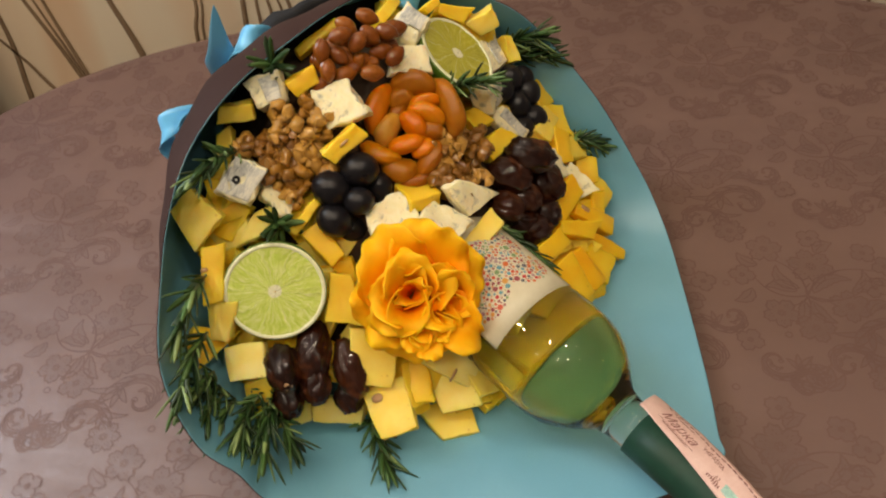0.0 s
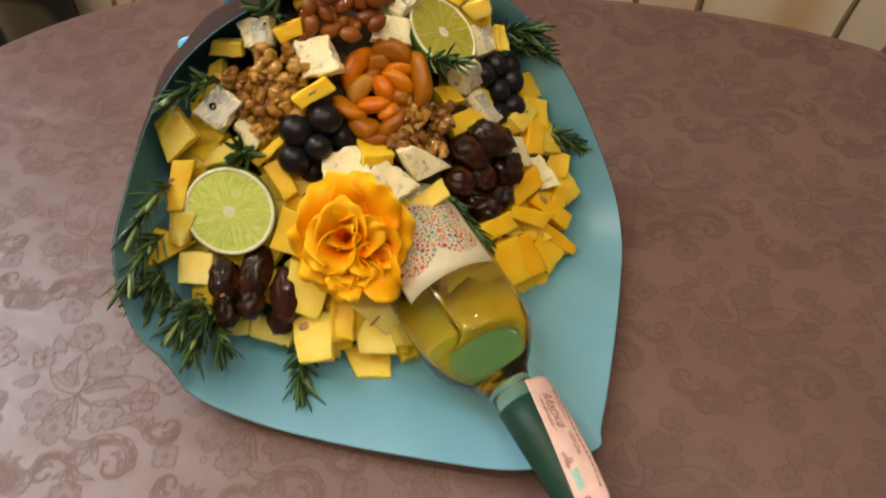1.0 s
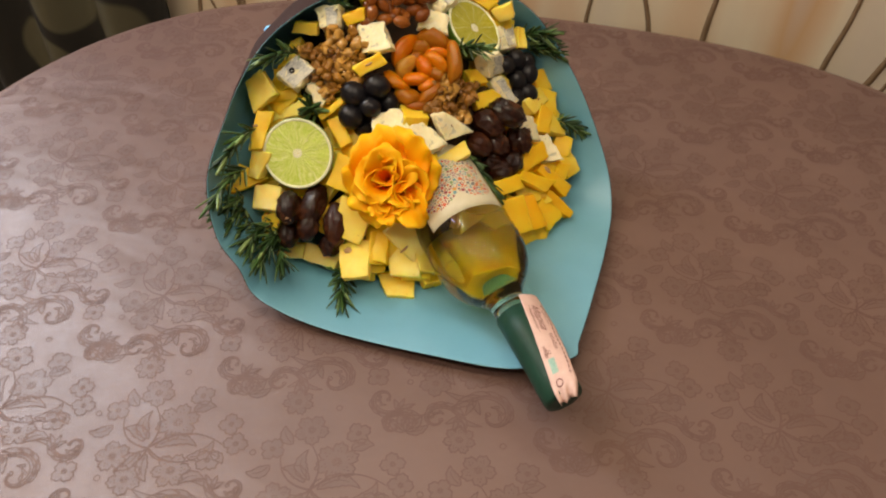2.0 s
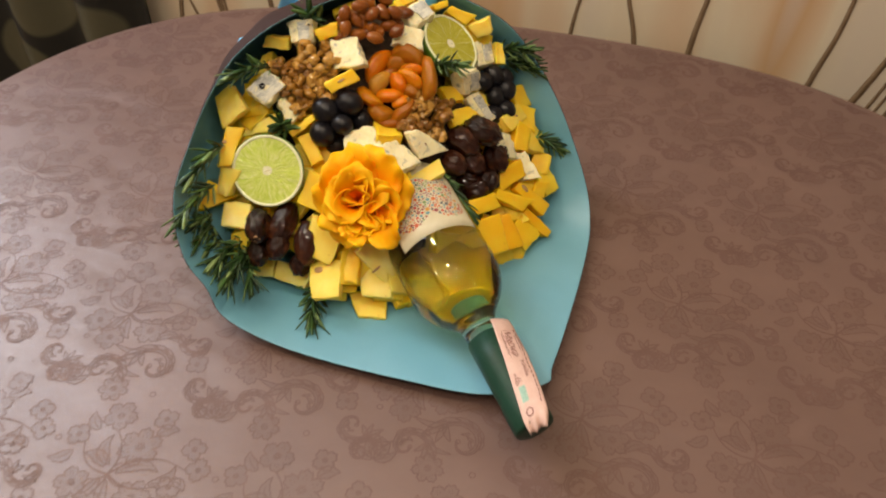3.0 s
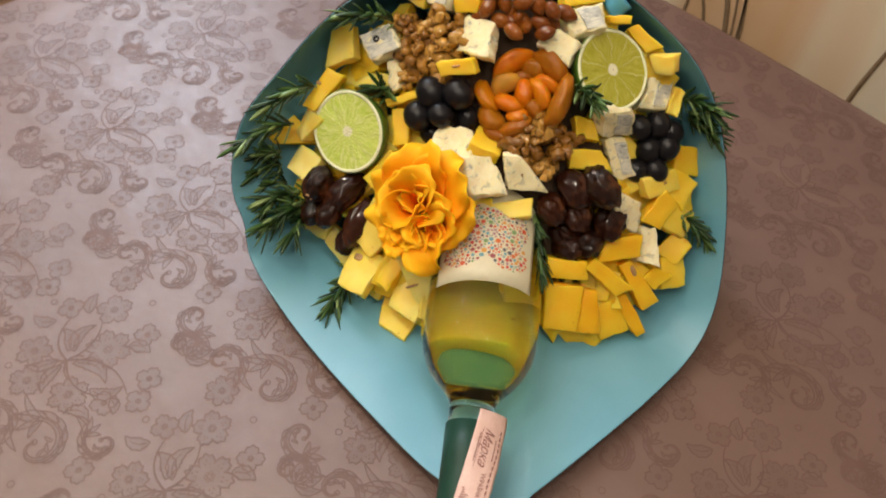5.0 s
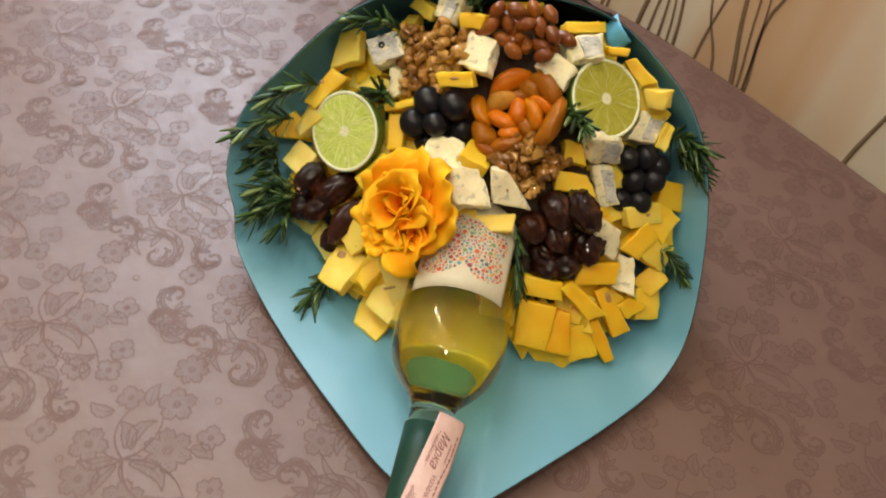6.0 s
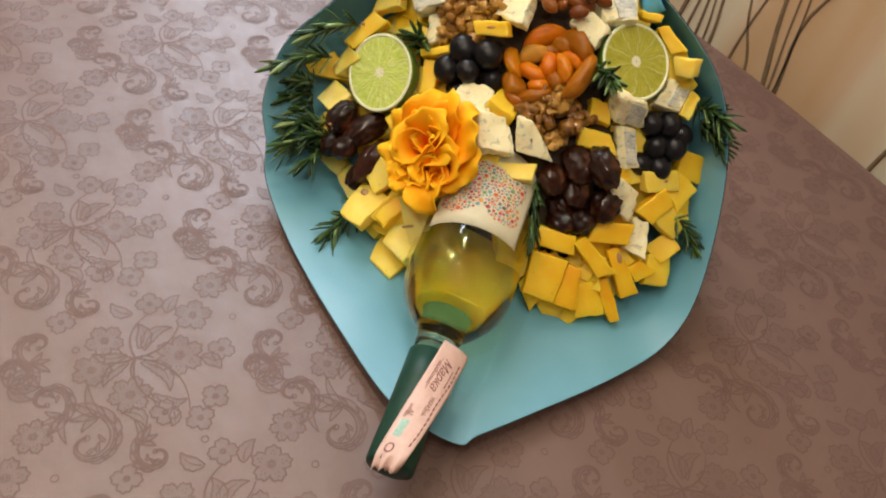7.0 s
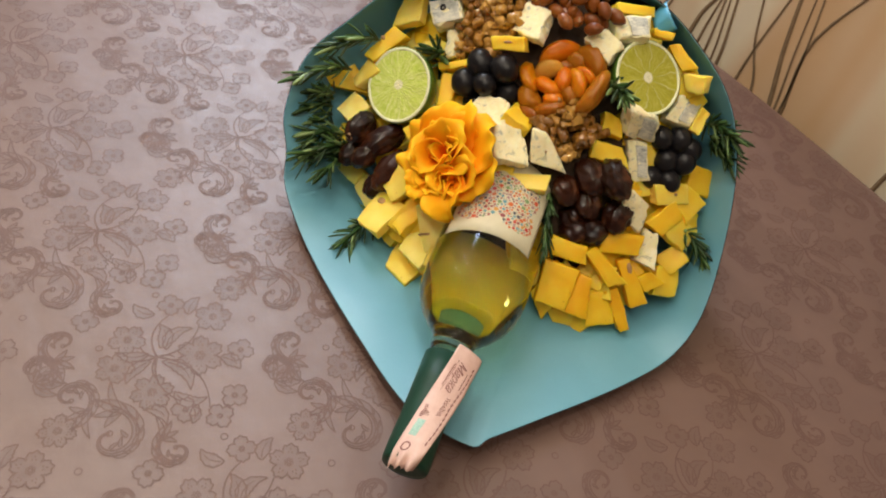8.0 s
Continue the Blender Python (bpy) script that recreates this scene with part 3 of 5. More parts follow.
    def scroll(self, o, size, turn=0.0, hand=1, hooks=6):
        """An acanthus scroll: a tapering coil with curled leaves on its back and at its foot."""
        coil = [o + size * math.exp(-0.27 * a) * cis(turn + hand * a) for a in (5.9 * k / 46 for k in range(47))]
        wide = lambda t: size * (0.06 + 0.20 * math.sin(math.pi * min(1, t * 1.1 + 0.08)) * (1 - t) ** 0.8)
        self.strip(self.fills, coil, wide)
        for side, width in ((1, 0.0012), (-1, 0.0012), (0.15, 0.0008)):
            rim = []
            for i, p in enumerate(coil):
                t = coil[min(i + 1, 46)] - coil[max(i - 1, 0)]
                rim.append(p + side * 0.5j * t / abs(t) * wide(i / 46))
            self.strip(self.lines, rim, width)
        self.ring(coil[-1], size * 0.09, 0.001)
        for k in range(hooks):
            a = 0.1 + 0.50 * k
            p = o + size * math.exp(-0.27 * a) * 1.10 * cis(turn + hand * a)
            self.flame(p, cis(turn + hand * (a - 0.95)) * size * (0.78 - 0.07 * k), -0.60 * hand, size * 0.24)
        root = coil[0]
        for k in range(4):
            self.flame(root, cis(turn - hand * (1.1 + 0.45 * k)) * size * (1.05 - 0.12 * k), 0.55 * hand * (1 - 0.5 * k), size * 0.26)
        for k in range(3):
            a = 1.2 + 0.8 * k
            p = o + size * math.exp(-0.27 * a) * 0.72 * cis(turn + hand * a)
            self.flame(p, -cis(turn + hand * (a + 0.5)) * size * 0.30, 0.5 * hand, size * 0.12)

    def stem(self, a, b, bow):
        d = b - a
        self.strip(self.lines, [a + d * t + 1j * d * bow * 4 * t * (1 - t) * 0.5 for t in (k / 12 for k in range(13))], lambda t: 0.0018 - 0.0008 * t)

    def repeat(self, o):
        """One repeat of the damask: a spray of flowers, and a heart among scrolls and leaves."""
        mm = lambda x, y: o + complex(x, y) * 0.00088
        for x, y, bow in ((-14, -8, 0.3), (-3, -19, 0.15), (21, -7, -0.3), (8, 14, 0.3), (-12, 42, -0.3), (50, 3, -0.35), (66, 22, 0.4), (-36, 25, 0.4)):
            self.stem(mm(2, 1), mm(x, y), bow)
        for a, b, wide, bow in (((-4, -4), (-17, -28), 9, 0.3), ((4, -5), (17, -30), 9, -0.3), ((8, 3), (44, 14), 11, 0.45), ((40, 2), (56, 24), 10, -0.5), ((-6, 6), (-30, 14), 11, -0.4), ((-2, 10), (-14, 38), 10, 0.5),
                                ((24, 48), (42, 58), 11, 0.3), ((46, -24), (66, -14), 9, 0.5), ((-42, 14), (-60, 2), 10, 0.4), ((60, 10), (74, 4), 8, 0.3), ((-30, 40), (-44, 56), 10, 0.3)):
            self.leaf(mm(*a), mm(*b), wide * 0.00088, bow)
        for x, y, size, petals, turn in ((-25, -15, 15.5, 5, 0.2), (-2, -33, 15.5, 5, 0.5), (33, -14, 17, 6, 0.9), (15, 33, 20, 6, 0.1), (-19, 58, 16, 5, 0.7)):
            self.flower(mm(x, y), size * 0.00088, petals, turn)
        for x, y, turn in ((60, 4, 0.3), (77, 26, 0.9), (-46, 30, 0.5), (24, 66, 0.0), (-58, -40, 0.2), (64, 44, 1.2)):
            self.flower(mm(x, y), 0.0101, 4, turn, False)
        self.flower(mm(36, -88), 0.0130, 7, 0.4)
        self.scroll(mm(60, -56), 0.0225, 2.5, -1)
        self.scroll(mm(10, -72), 0.0180, 0.4, 1, 5)
        self.scroll(mm(92, -14), 0.0155, 3.6, 1, 5)
        self.scroll(mm(-44, -62), 0.0168, -0.6, -1, 5)
        self.scroll(mm(52, 82), 0.0132, 1.0, 1, 5)
        for k in range(5):
            self.leaf(mm(-14, -92), mm(-14, -92) + 0.0194 * cis(0.6 + 0.5 * k), 0.0066, 0.3 * (k - 2) / 2, 4)
        for x, y in ((76, -84), (26, -54), (-26, -38), (96, 22)):
            self.ring(mm(x, y), 0.0024, 0.0009)

    def lay(self, name, store, material, label):
        verts, faces = store
        inside = [abs((x - TC.x) / (TA * 0.98)) ** TN + abs((y - TC.y) / (TB * 0.98)) ** TN < 1 for x, y, z in verts]
        me = bpy.data.meshes.new(name)
        me.from_pydata(verts, [], [f for f in faces if all(inside[i] for i in f)])
        me.update()
        flip = [p for p in me.polygons if p.normal.z < 0]
        for p in flip:
            p.flip()
        me.materials.append(material)
        ob = new(name, me)
        ob.parent = cloth
        tagged(ob, label, kind="stuff")


def cis(a):
    return complex(math.cos(a), math.sin(a))


damask = Print()
for row in range(-5, 7):
    for col in range(-7, 8):
        damask.repeat(complex(0.072 + 0.139 * col + 0.0695 * (row % 2), 0.155 + 0.151 * row))
damask.lay("raised_print", damask.fills, M_MOTIF, "raised dull pink flowers and scrolls of the cloth")
damask.lay("pressed_line_print", damask.lines, M_OUTLINE, "matt brown outlines pressed into the cloth")


# ---------------------------------------------------------------- the wrapping paper
RIM = [(0.2475, 0.3190, 0.7690), (0.2000, 0.2975, 0.7655), (0.1293, 0.2946, 0.7640), (0.0596, 0.2972, 0.7616), (0.0056, 0.3027, 0.7624), (-0.0367, 0.3085, 0.7753), (-0.0530, 0.3160, 0.7989),
       (-0.0701, 0.3221, 0.8282), (-0.0822, 0.3467, 0.8707), (-0.0810, 0.3840, 0.9020), (-0.0720, 0.4130, 0.9300), (-0.0550, 0.4450, 0.9550), (-0.0280, 0.4780, 0.9730), (0.0040, 0.5130, 0.9790), (0.0340, 0.5480, 0.9770),
       (0.0660, 0.5800, 0.9690), (0.1040, 0.5940, 0.9540), (0.1420, 0.6000, 0.9320), (0.1738, 0.6010, 0.8952), (0.2095, 0.5833, 0.8519), (0.2406, 0.5573, 0.7993), (0.2556, 0.5196, 0.7698), (0.2578, 0.4619, 0.7638), (0.2545, 0.3838, 0.7685), (0.2505, 0.3371, 0.7700)]
TIE = Vector((-0.045, 0.655, 0.815))


def wrapping():
    b = empty("wrapping_paper", (0.1, 0.45, TABLE + 0.002))
    tagged(b, "blue paper cone with dark brown back, lying open on the table", "wrapping paper")
    n = 150
    rim = spline(RIM, n, closed=True)
    mid = sum(rim, Vector()) / n
    axis = (TIE - mid).normalized()

    def cone(shrink, low):
        rows = []
        for k, v in enumerate([0, 0.003, 0.012] + [i / 20 for i in range(1, 21)]):
            row = []
            for j, p in enumerate(rim):
                end = TIE + (p - TIE).normalized() * 0.02
                q = p.lerp(end, v)
                flat = min(1, max(0, (0.80 - p.z) / 0.04))
                dip = flat * min(1, v / 0.32) ** 2 * (3 - 2 * min(1, v / 0.32)) * (p.z - TABLE - 0.005)
                q.z = p.z - dip + (end.z - p.z + dip) * (v * (1 - flat) + v ** 3 * flat)
                out = p - mid
                out = (out - axis * out.dot(axis)).normalized()
                q = q + out * ((0.006 + 0.050 * max(0, out.dot(Vector((-0.67, 0.2, 0.7)))) ** 2) * math.sin(math.pi * min(1, v * 1.15)) * (1 - v) * (1 - 0.9 * flat) - shrink * (0.3 + 0.7 * min(1, v * 8)))
                crumple = 0.0014 * math.sin(j * 0.9 + 5 * v) * min(1, v * 4) + 0.0009 * math.sin(j * 0.31)
                q = q + out * crumple * (1 - flat)
                q.z += flat * min(1, v * 6) * (0.0024 * noise.noise(Vector((q.x * 22, q.y * 22, 3))) + 0.0012 * noise.noise(Vector((q.x * 60, q.y * 60, 5))))
                q.z = max(q.z, TABLE + low + 0.006 * v)
                row.append(q - b.location)
            rows.append(row)
        return sheet(rows, closed=True)

    inside = part("blue_sheet", cone(0.0, 0.0035), M_PAPER, b)
    thick(inside, 0.0008, 0)
    outside = part("brown_back", cone(-0.0016, 0.0018), M_OUTER, b, "dark plum brown back of the paper")
    thick(outside, 0.0006, 0)
    tail = []
    for k in range(9):
        v = k / 8
        tail.append([TIE + axis * 0.06 * v + Vector((math.cos(a), math.sin(a), 0)).cross(axis) * (0.02 + 0.012 * v + 0.004 * v * math.sin(a * 7)) - b.location for a in (j * math.tau / 40 for j in range(40))])
    for row in tail:
        for p in row:
            p.z = max(p.z, 0.002)
    thick(part("gathered_tail", sheet(tail, closed=True), M_OUTER, b), 0.0008, 0)
    flap = []
    crest = spline([(-0.078, 0.585, 0.905), (-0.061, 0.58, 0.928), (-0.043, 0.58, 0.943), (-0.025, 0.58, 0.955), (-0.0005, 0.58, 0.963), (0.0225, 0.58, 0.967), (0.055, 0.592, 0.962)], 24)
    for k in range(7):
        v = k / 6
        row = []
        for j in range(24):
            i = 64 + j * 1.25
            p = rim[int(i)].lerp(rim[int(i) + 1], i - int(i))
            top = crest[j] + Vector((0, 0, 0.0015 * math.sin(j * 1.7)))
            row.append((p.lerp(TIE, 0.30) - Vector((0, 0, 0.004))).lerp(top, v) - b.location)
        flap.append(row)
    thick(part("dark_lining_flap", sheet(flap), M_INNER, b, "black lining paper standing above the rim"), 0.0008, 0)


wrapping()


def ribbon_strip(name, parent, points, width, lean, pointed=False):
    path = spline(points, 26)
    lean = Vector(lean).normalized()
    rows = []
    for i, p in enumerate(path):
        d = (path[min(i + 1, 25)] - path[max(i - 1, 0)]).normalized()
        s = (lean - d * lean.dot(d)).normalized() * width * 0.5
        taper = min(1, (25 - i) / 12) if pointed else 1.0
        rows.append([p + s * f * taper - parent.location for f in (-1, -0.6, 0, 0.6, 1)])
    thick(part(name, sheet(rows), M_RIBBON, parent), 0.0005, 0)


def bow():
    b = empty("ribbon_bow", TIE)
    tagged(b, "shiny light blue satin ribbon bow tied round the gathered paper", "ribbon bow")
    ribbon_strip("loop", b, [(-0.035, 0.600, 0.862), (-0.084, 0.568, 0.885), (-0.110, 0.552, 0.893), (-0.121, 0.551, 0.880), (-0.112, 0.556, 0.862), (-0.082, 0.570, 0.862), (-0.035, 0.60, 0.852)], 0.018, (0.1, 0.6, 0.8))
    ribbon_strip("loop", b, [(-0.05, 0.60, 0.868), (-0.064, 0.575, 0.915), (-0.060, 0.562, 0.945), (-0.053, 0.556, 0.981)], 0.024, (1, 0.1, 0.1), True)
    ribbon_strip("loop", b, [(-0.055, 0.60, 0.865), (-0.060, 0.575, 0.915), (-0.050, 0.565, 0.943), (-0.036, 0.562, 0.950), (-0.030, 0.575, 0.935), (-0.045, 0.60, 0.87)], 0.018, (0.5, 0.5, 0.6))
    ribbon_strip("tail", b, [(-0.05, 0.60, 0.86), (-0.09, 0.565, 0.878), (-0.097, 0.548, 0.897), (-0.105, 0.54, 0.888)], 0.012, (0.5, 0.2, 0.8))
    ring = [TIE + Vector((0.027 * math.cos(a), 0.01 * math.sin(a), 0.027 * math.sin(a))) for a in (k * math.tau / 24 for k in range(25))]
    thick(part("band", sheet([[p - TIE + Vector((0, -0.008, 0)), p - TIE + Vector((0, 0.008, 0))] for p in ring]), M_RIBBON, b), 0.0008, 0)
    c = empty("ribbon_end", (0.064, 0.59, 0.952))
    tagged(c, "curled light blue ribbon end tucked behind the cheese at the rim", "ribbon")
    ribbon_strip("strip", c, [(0.056, 0.592, 0.960), (0.062, 0.582, 0.963), (0.072, 0.578, 0.960), (0.078, 0.584, 0.950), (0.070, 0.596, 0.942)], 0.016, (0.35, 0.3, 0.88))


bow()


# ---------------------------------------------------------------- the heap of food
def heap_height(x, y):
    return -0.157 + 0.331 * x + 3.778 * y - 3.271 * x * x - 0.9 * x * y - 3.129 * y * y


# added sheet following the heap; its dark colour stands for shade in the gaps
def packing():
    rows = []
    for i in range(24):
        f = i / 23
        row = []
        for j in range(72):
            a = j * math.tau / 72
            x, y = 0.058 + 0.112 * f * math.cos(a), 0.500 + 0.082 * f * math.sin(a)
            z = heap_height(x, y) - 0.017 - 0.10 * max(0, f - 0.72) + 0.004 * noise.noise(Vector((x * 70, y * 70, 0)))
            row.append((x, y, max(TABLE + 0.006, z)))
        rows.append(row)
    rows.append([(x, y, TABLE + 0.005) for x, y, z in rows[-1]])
    ob = linked("packing", sheet(rows, closed=True), M_GAP_SHADE)
    tagged(ob, "added sheet under the food, coloured dark brown for the shade in its gaps", "packing", kind="stuff")


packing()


def slab(w, h, t, taper, skew, seed, wob=0.0012, cuts=3, bevel=0.0011):
    """A cut slice: its face lies in z = 0, its body below."""
    rng = random.Random(seed)
    bm = bmesh.new()
    ring = []
    for sx, sy in ((-1, 1), (1, 1), (1, -1), (-1, -1)):
        ring.append(((sx * w / 2 * (1 + taper * sy) + skew * sy * h / 2), sy * h / 2))
    top = [bm.verts.new((x, y, 0)) for x, y in ring]
    low = [bm.verts.new((x * rng.uniform(0.94, 1.02), y * rng.uniform(0.94, 1.02), -t)) for x, y in ring]
    bm.faces.new(top[::-1]), bm.faces.new(low)
    for k in range(4):
        j = (k + 1) % 4
        bm.faces.new((top[k], top[j], low[j], low[k]))
    bmesh.ops.recalc_face_normals(bm, faces=bm.faces)
    bmesh.ops.bevel(bm, geom=list(bm.edges), offset=bevel, segments=2, affect="EDGES", profile=0.6)
    bmesh.ops.subdivide_edges(bm, edges=[e for e in bm.edges if e.calc_length() > 0.006], cuts=cuts, use_grid_fill=True)
    off = Vector((rng.uniform(0, 50), rng.uniform(0, 50), rng.uniform(0, 50)))
    bend = rng.uniform(-1, 1) * 0.0016
    for v in bm.verts:
        k = noise.noise_vector(v.co * 130 + off) * wob + noise.noise_vector(v.co * 420 + off) * wob * 0.35
        v.co += k + Vector((0, 0, bend * ((v.co.x / w * 2) ** 2 - 0.4)))
    bmesh.ops.triangulate(bm, faces=[f for f in bm.faces if len(f.verts) > 4])
    return bm


SERIAL = [0]


def cheese_slice(x, y, z, rx, ry, rz, w, h, taper, skew, t=0.0105, deep=False, pale=False):
    SERIAL[0] += 1
    ob = linked("cheese_slice", slab(w / 1000, h / 1000, t, taper, skew, SERIAL[0]), M_CHEDDAR if deep else M_CHEESE_PALE if pale else M_CHEESE)
    ob.matrix_world = pose(x, y, z, rx, ry, rz)
    words = "thick cut slice of deep yellow cheese beside the bottle" if deep else "thick cut slice of pale yellow cheese by the paper" if pale else "thick cut slice of firm yellow cheese tucked in the heap"
    tagged(ob, words, "cheese", "yellow cheese slices")
    return ob


def cheese_mark(host, at, size):
    """A brown pit or hole in a cheese face."""
    bm = bmesh.new()
    bmesh.ops.create_icosphere(bm, subdivisions=2, radius=1)
    for v in bm.verts:
        v.co = Vector((v.co.x * size[0], v.co.y * size[1], v.co.z * 0.0011)) * (1 + 0.25 * noise.noise(v.co * 3))
    ob = part("seed", bm, M_STALK, host, "brown seed in the cheese")
    ob.location = (at[0], at[1], 0.0)


def blue_cheese(x, y, z, rx, ry, rz, w, h, taper, skew, look_of):
    SERIAL[0] += 1
    w, h = w / 1000, h / 1000
    t = 0.015 if look_of in ("rind_face", "rind_top", "rind") else 0.011
    body = slab(w, h, t, taper, skew, SERIAL[0], 0.0012 if look_of == "wedge" else 0.0026, 5, 0.0012)
    ob = linked("blue_cheese", body, M_BLUE)
    ob.matrix_world = pose(x, y, z, rx, ry, rz)
    words = {"white": "pale blue-veined cheese piece with grey spots", "wedge": "smooth pale cream cheese wedge", "crumbly": "crumbly pale cream cheese piece",
             "rind": "soft cheese chunk with a grey mouldy rind", "rind_face": "cream cheese chunk with grey blue mottled rind", "rind_top": "soft cheese square with grey rind and a dark spot"}
    tagged(ob, words[look_of], "cheese", "blue cheese pieces")
    if look_of == "rind_top":
        r = part("rind", slab(w * 0.9, h * 0.92, 0.0016, taper, skew, SERIAL[0] + 90, 0.0008, 4, 0.0006), M_RIND, ob, "grey mouldy rind")
        r.location = (0, 0, 0.0012)
    elif look_of in ("rind", "rind_face"):
        r = part("rind", slab(w * 0.52, h * 0.8, 0.0014, taper, skew, SERIAL[0] + 90, 0.0009, 4, 0.0005), M_RIND, ob, "grey blue mottled rind")
        r.location = (w * 0.16, 0, 0.0009)
    if look_of == "rind_top":
        bm = lathe([(0.0, 0.0024), (0.0012, 0.0026), (0.0016, 0.002), (0.001, 0.0014), (0.0002, 0.0008)], 18)
        o = part("dark_spot", bm, M_OLIVE, ob, "small dark ring")
        o.location = (-w * 0.06, h * 0.12, 0.0009)
    return ob



def egg(scale, seed, rough=0.0, freq=3.0, sub=3, point=0.0):
    """A rounded body with a long x axis, its surface uneven."""
    bm = bmesh.new()
    bmesh.ops.create_icosphere(bm, subdivisions=sub, radius=1)
    off = Vector((seed * 3.1, seed * 1.7, seed * 0.9))
    for v in bm.verts:
        c = v.co.copy()
        k = 1 + rough * (noise.noise(c * freq + off) + 0.5 * noise.noise(c * freq * 2.3 + off))
        thin = 1 - point * max(0, c.x) ** 2
        v.co = Vector((c.x * scale[0], c.y * scale[1] * thin, c.z * scale[2] * thin)) * k
    return bm


def mesh_of(bm, name, material):
    me = bpy.data.meshes.new(name)
    bm.to_mesh(me)
    bm.free()
    me.materials.append(material)
    me.polygons.foreach_set("use_smooth", [True] * len(me.polygons))
    return me


ALMONDS = [mesh_of(egg((0.0078, 0.0052, 0.0044), s, 0.05, 2.0, 3, 0.35), "almond", M_ALMOND) for s in range(4)]


def almond(x, y, z, rx, ry, rz):
    SERIAL[0] += 1
    ob = new("almond", ALMONDS[SERIAL[0] % 4])
    ob.matrix_world = pose(x, y, z, rx, ry, rz)
    tagged(ob, "glossy roasted brown almond in a small pile", "almond", "almonds")


def date(x, y, z, rx, ry, rz, half, wide, stalk=False):
    SERIAL[0] += 1
    half, wide = half / 1000 * 1.18, wide / 1000 * 1.22
    bm = egg((half, wide, wide * 0.92), SERIAL[0], 0.12, 1.8, 4)
    off = Vector((SERIAL[0] * 1.3, 0, 0))
    for v in bm.verts:
        c = Vector((v.co.x / half, v.co.y / wide, v.co.z / wide))
        ridge = math.sin(math.atan2(c.z, c.y) * 6 + 5 * noise.noise(c * 1.3 + off))
        v.co *= 0.97 + 0.065 * ridge * (1 - c.x * c.x * 0.6) + 0.13 * abs(noise.noise(Vector((c.x * 1.2, c.y * 3, c.z * 3)) + off)) + 0.04 * noise.noise(c * 6 + off)
    ob = linked("date", bm, M_DATE)
    ob.matrix_world = pose(x, y, z, rx, ry, rz)
    if stalk:
        cap = part("stalk_end", lathe([(-0.001, 0.0034), (0.0006, 0.0032), (0.0011, 0.0024), (0.0004, 0.0016), (0.0, 0.0004)], 18), M_STALK, ob, "tan ring where the stalk was")
        cap.matrix_local = Matrix.Translation((half * 0.80, 0, wide * 0.42)) @ pose(0, 0, 0, 0, 52, 0)
    tagged(ob, "wrinkled glossy dark brown dried date in a cluster", "date", "dates")
    return ob


def olive(x, y, z, rx, ry, rz, r):
    SERIAL[0] += 1
    r *= 0.00134 if x > 0.13 else 0.00098
    ob = linked("black_olive", egg((r * 1.08, r * 0.97, r * 0.95), SERIAL[0], 0.03, 1.6), M_OLIVE)
    ob.matrix_world = pose(x, y, z, rx, ry, rz)
    tagged(ob, "shiny whole black olive in a cluster", "olive", "black olives")


ROSETTE = Matrix(((0.9928, 0.0625, 0.0999, 0.0700), (0.0103, 0.7852, -0.6191, 0.4850), (-0.1191, 0.6157, 0.7789, 0.9190), (0, 0, 0, 1)))
APRICOT_WORDS = {"fresh": "soft bright orange dried apricot half set in a rosette", "pale": "pale tan dried apricot half set in a rosette",
                 "brown": "brownish amber dried apricot half curling round the rosette"}


def apricot(x, y, lift, turn, half, wide, look_of, deep=8.0):
    """A flattened dried half with a thick rounded rim, leaning and curling round the middle of its rosette."""
    SERIAL[0] += 1
    bm = bmesh.new()
    bmesh.ops.create_icosphere(bm, subdivisions=4, radius=1)
    off = Vector((SERIAL[0] * 2.1, SERIAL[0], 0))
    ahead = Vector((math.cos(radians(turn)), math.sin(radians(turn)), 0))
    inward = math.copysign(1, -(ahead.x * y - ahead.y * x))
    curl = inward * min(0.45, math.hypot(x, y) / 60) * wide
    for v in bm.verts:
        c = v.co.copy()
        c.x, c.z = math.copysign(abs(c.x) ** 0.74, c.x), math.copysign(abs(c.z) ** 1.3, c.z)
        k = 0.97 + 0.10 * noise.noise(c * 1.3 + off) + 0.04 * noise.noise(Vector((c.x * 1.2, c.y * 2.4, c.z * 2.4)) + off) + 0.010 * noise.noise(c * 7 + off)
        seam = 0.07 * math.exp(-(c.y * 2.2 - 0.5 * noise.noise(Vector((c.x * 2, 0, 0)) + off)) ** 2) * max(0, c.z) * (1 - c.x * c.x)
        narrow = 1 + 0.16 * c.x * math.sin(SERIAL[0] * 1.9)
        v.co = Vector((c.x * half * 1.08, c.y * wide * 1.16 * narrow + curl * (c.x * c.x - 0.4) - inward * 0.25 * wide * c.z, (c.z - seam) * deep - 0.08 * half * c.x * c.x)) * (k / 1000)
    ob = linked("dried_apricot", bm, {"fresh": M_APRICOT, "pale": M_APRICOT_PALE, "brown": M_APRICOT_OUT}[look_of])
    ob.matrix_world = ROSETTE @ pose(x / 1000, y / 1000, lift / 1000 - deep / 1000 + 0.004, 0, 0, turn)
    tagged(ob, APRICOT_WORDS[look_of], "dried apricot", "dried apricots")


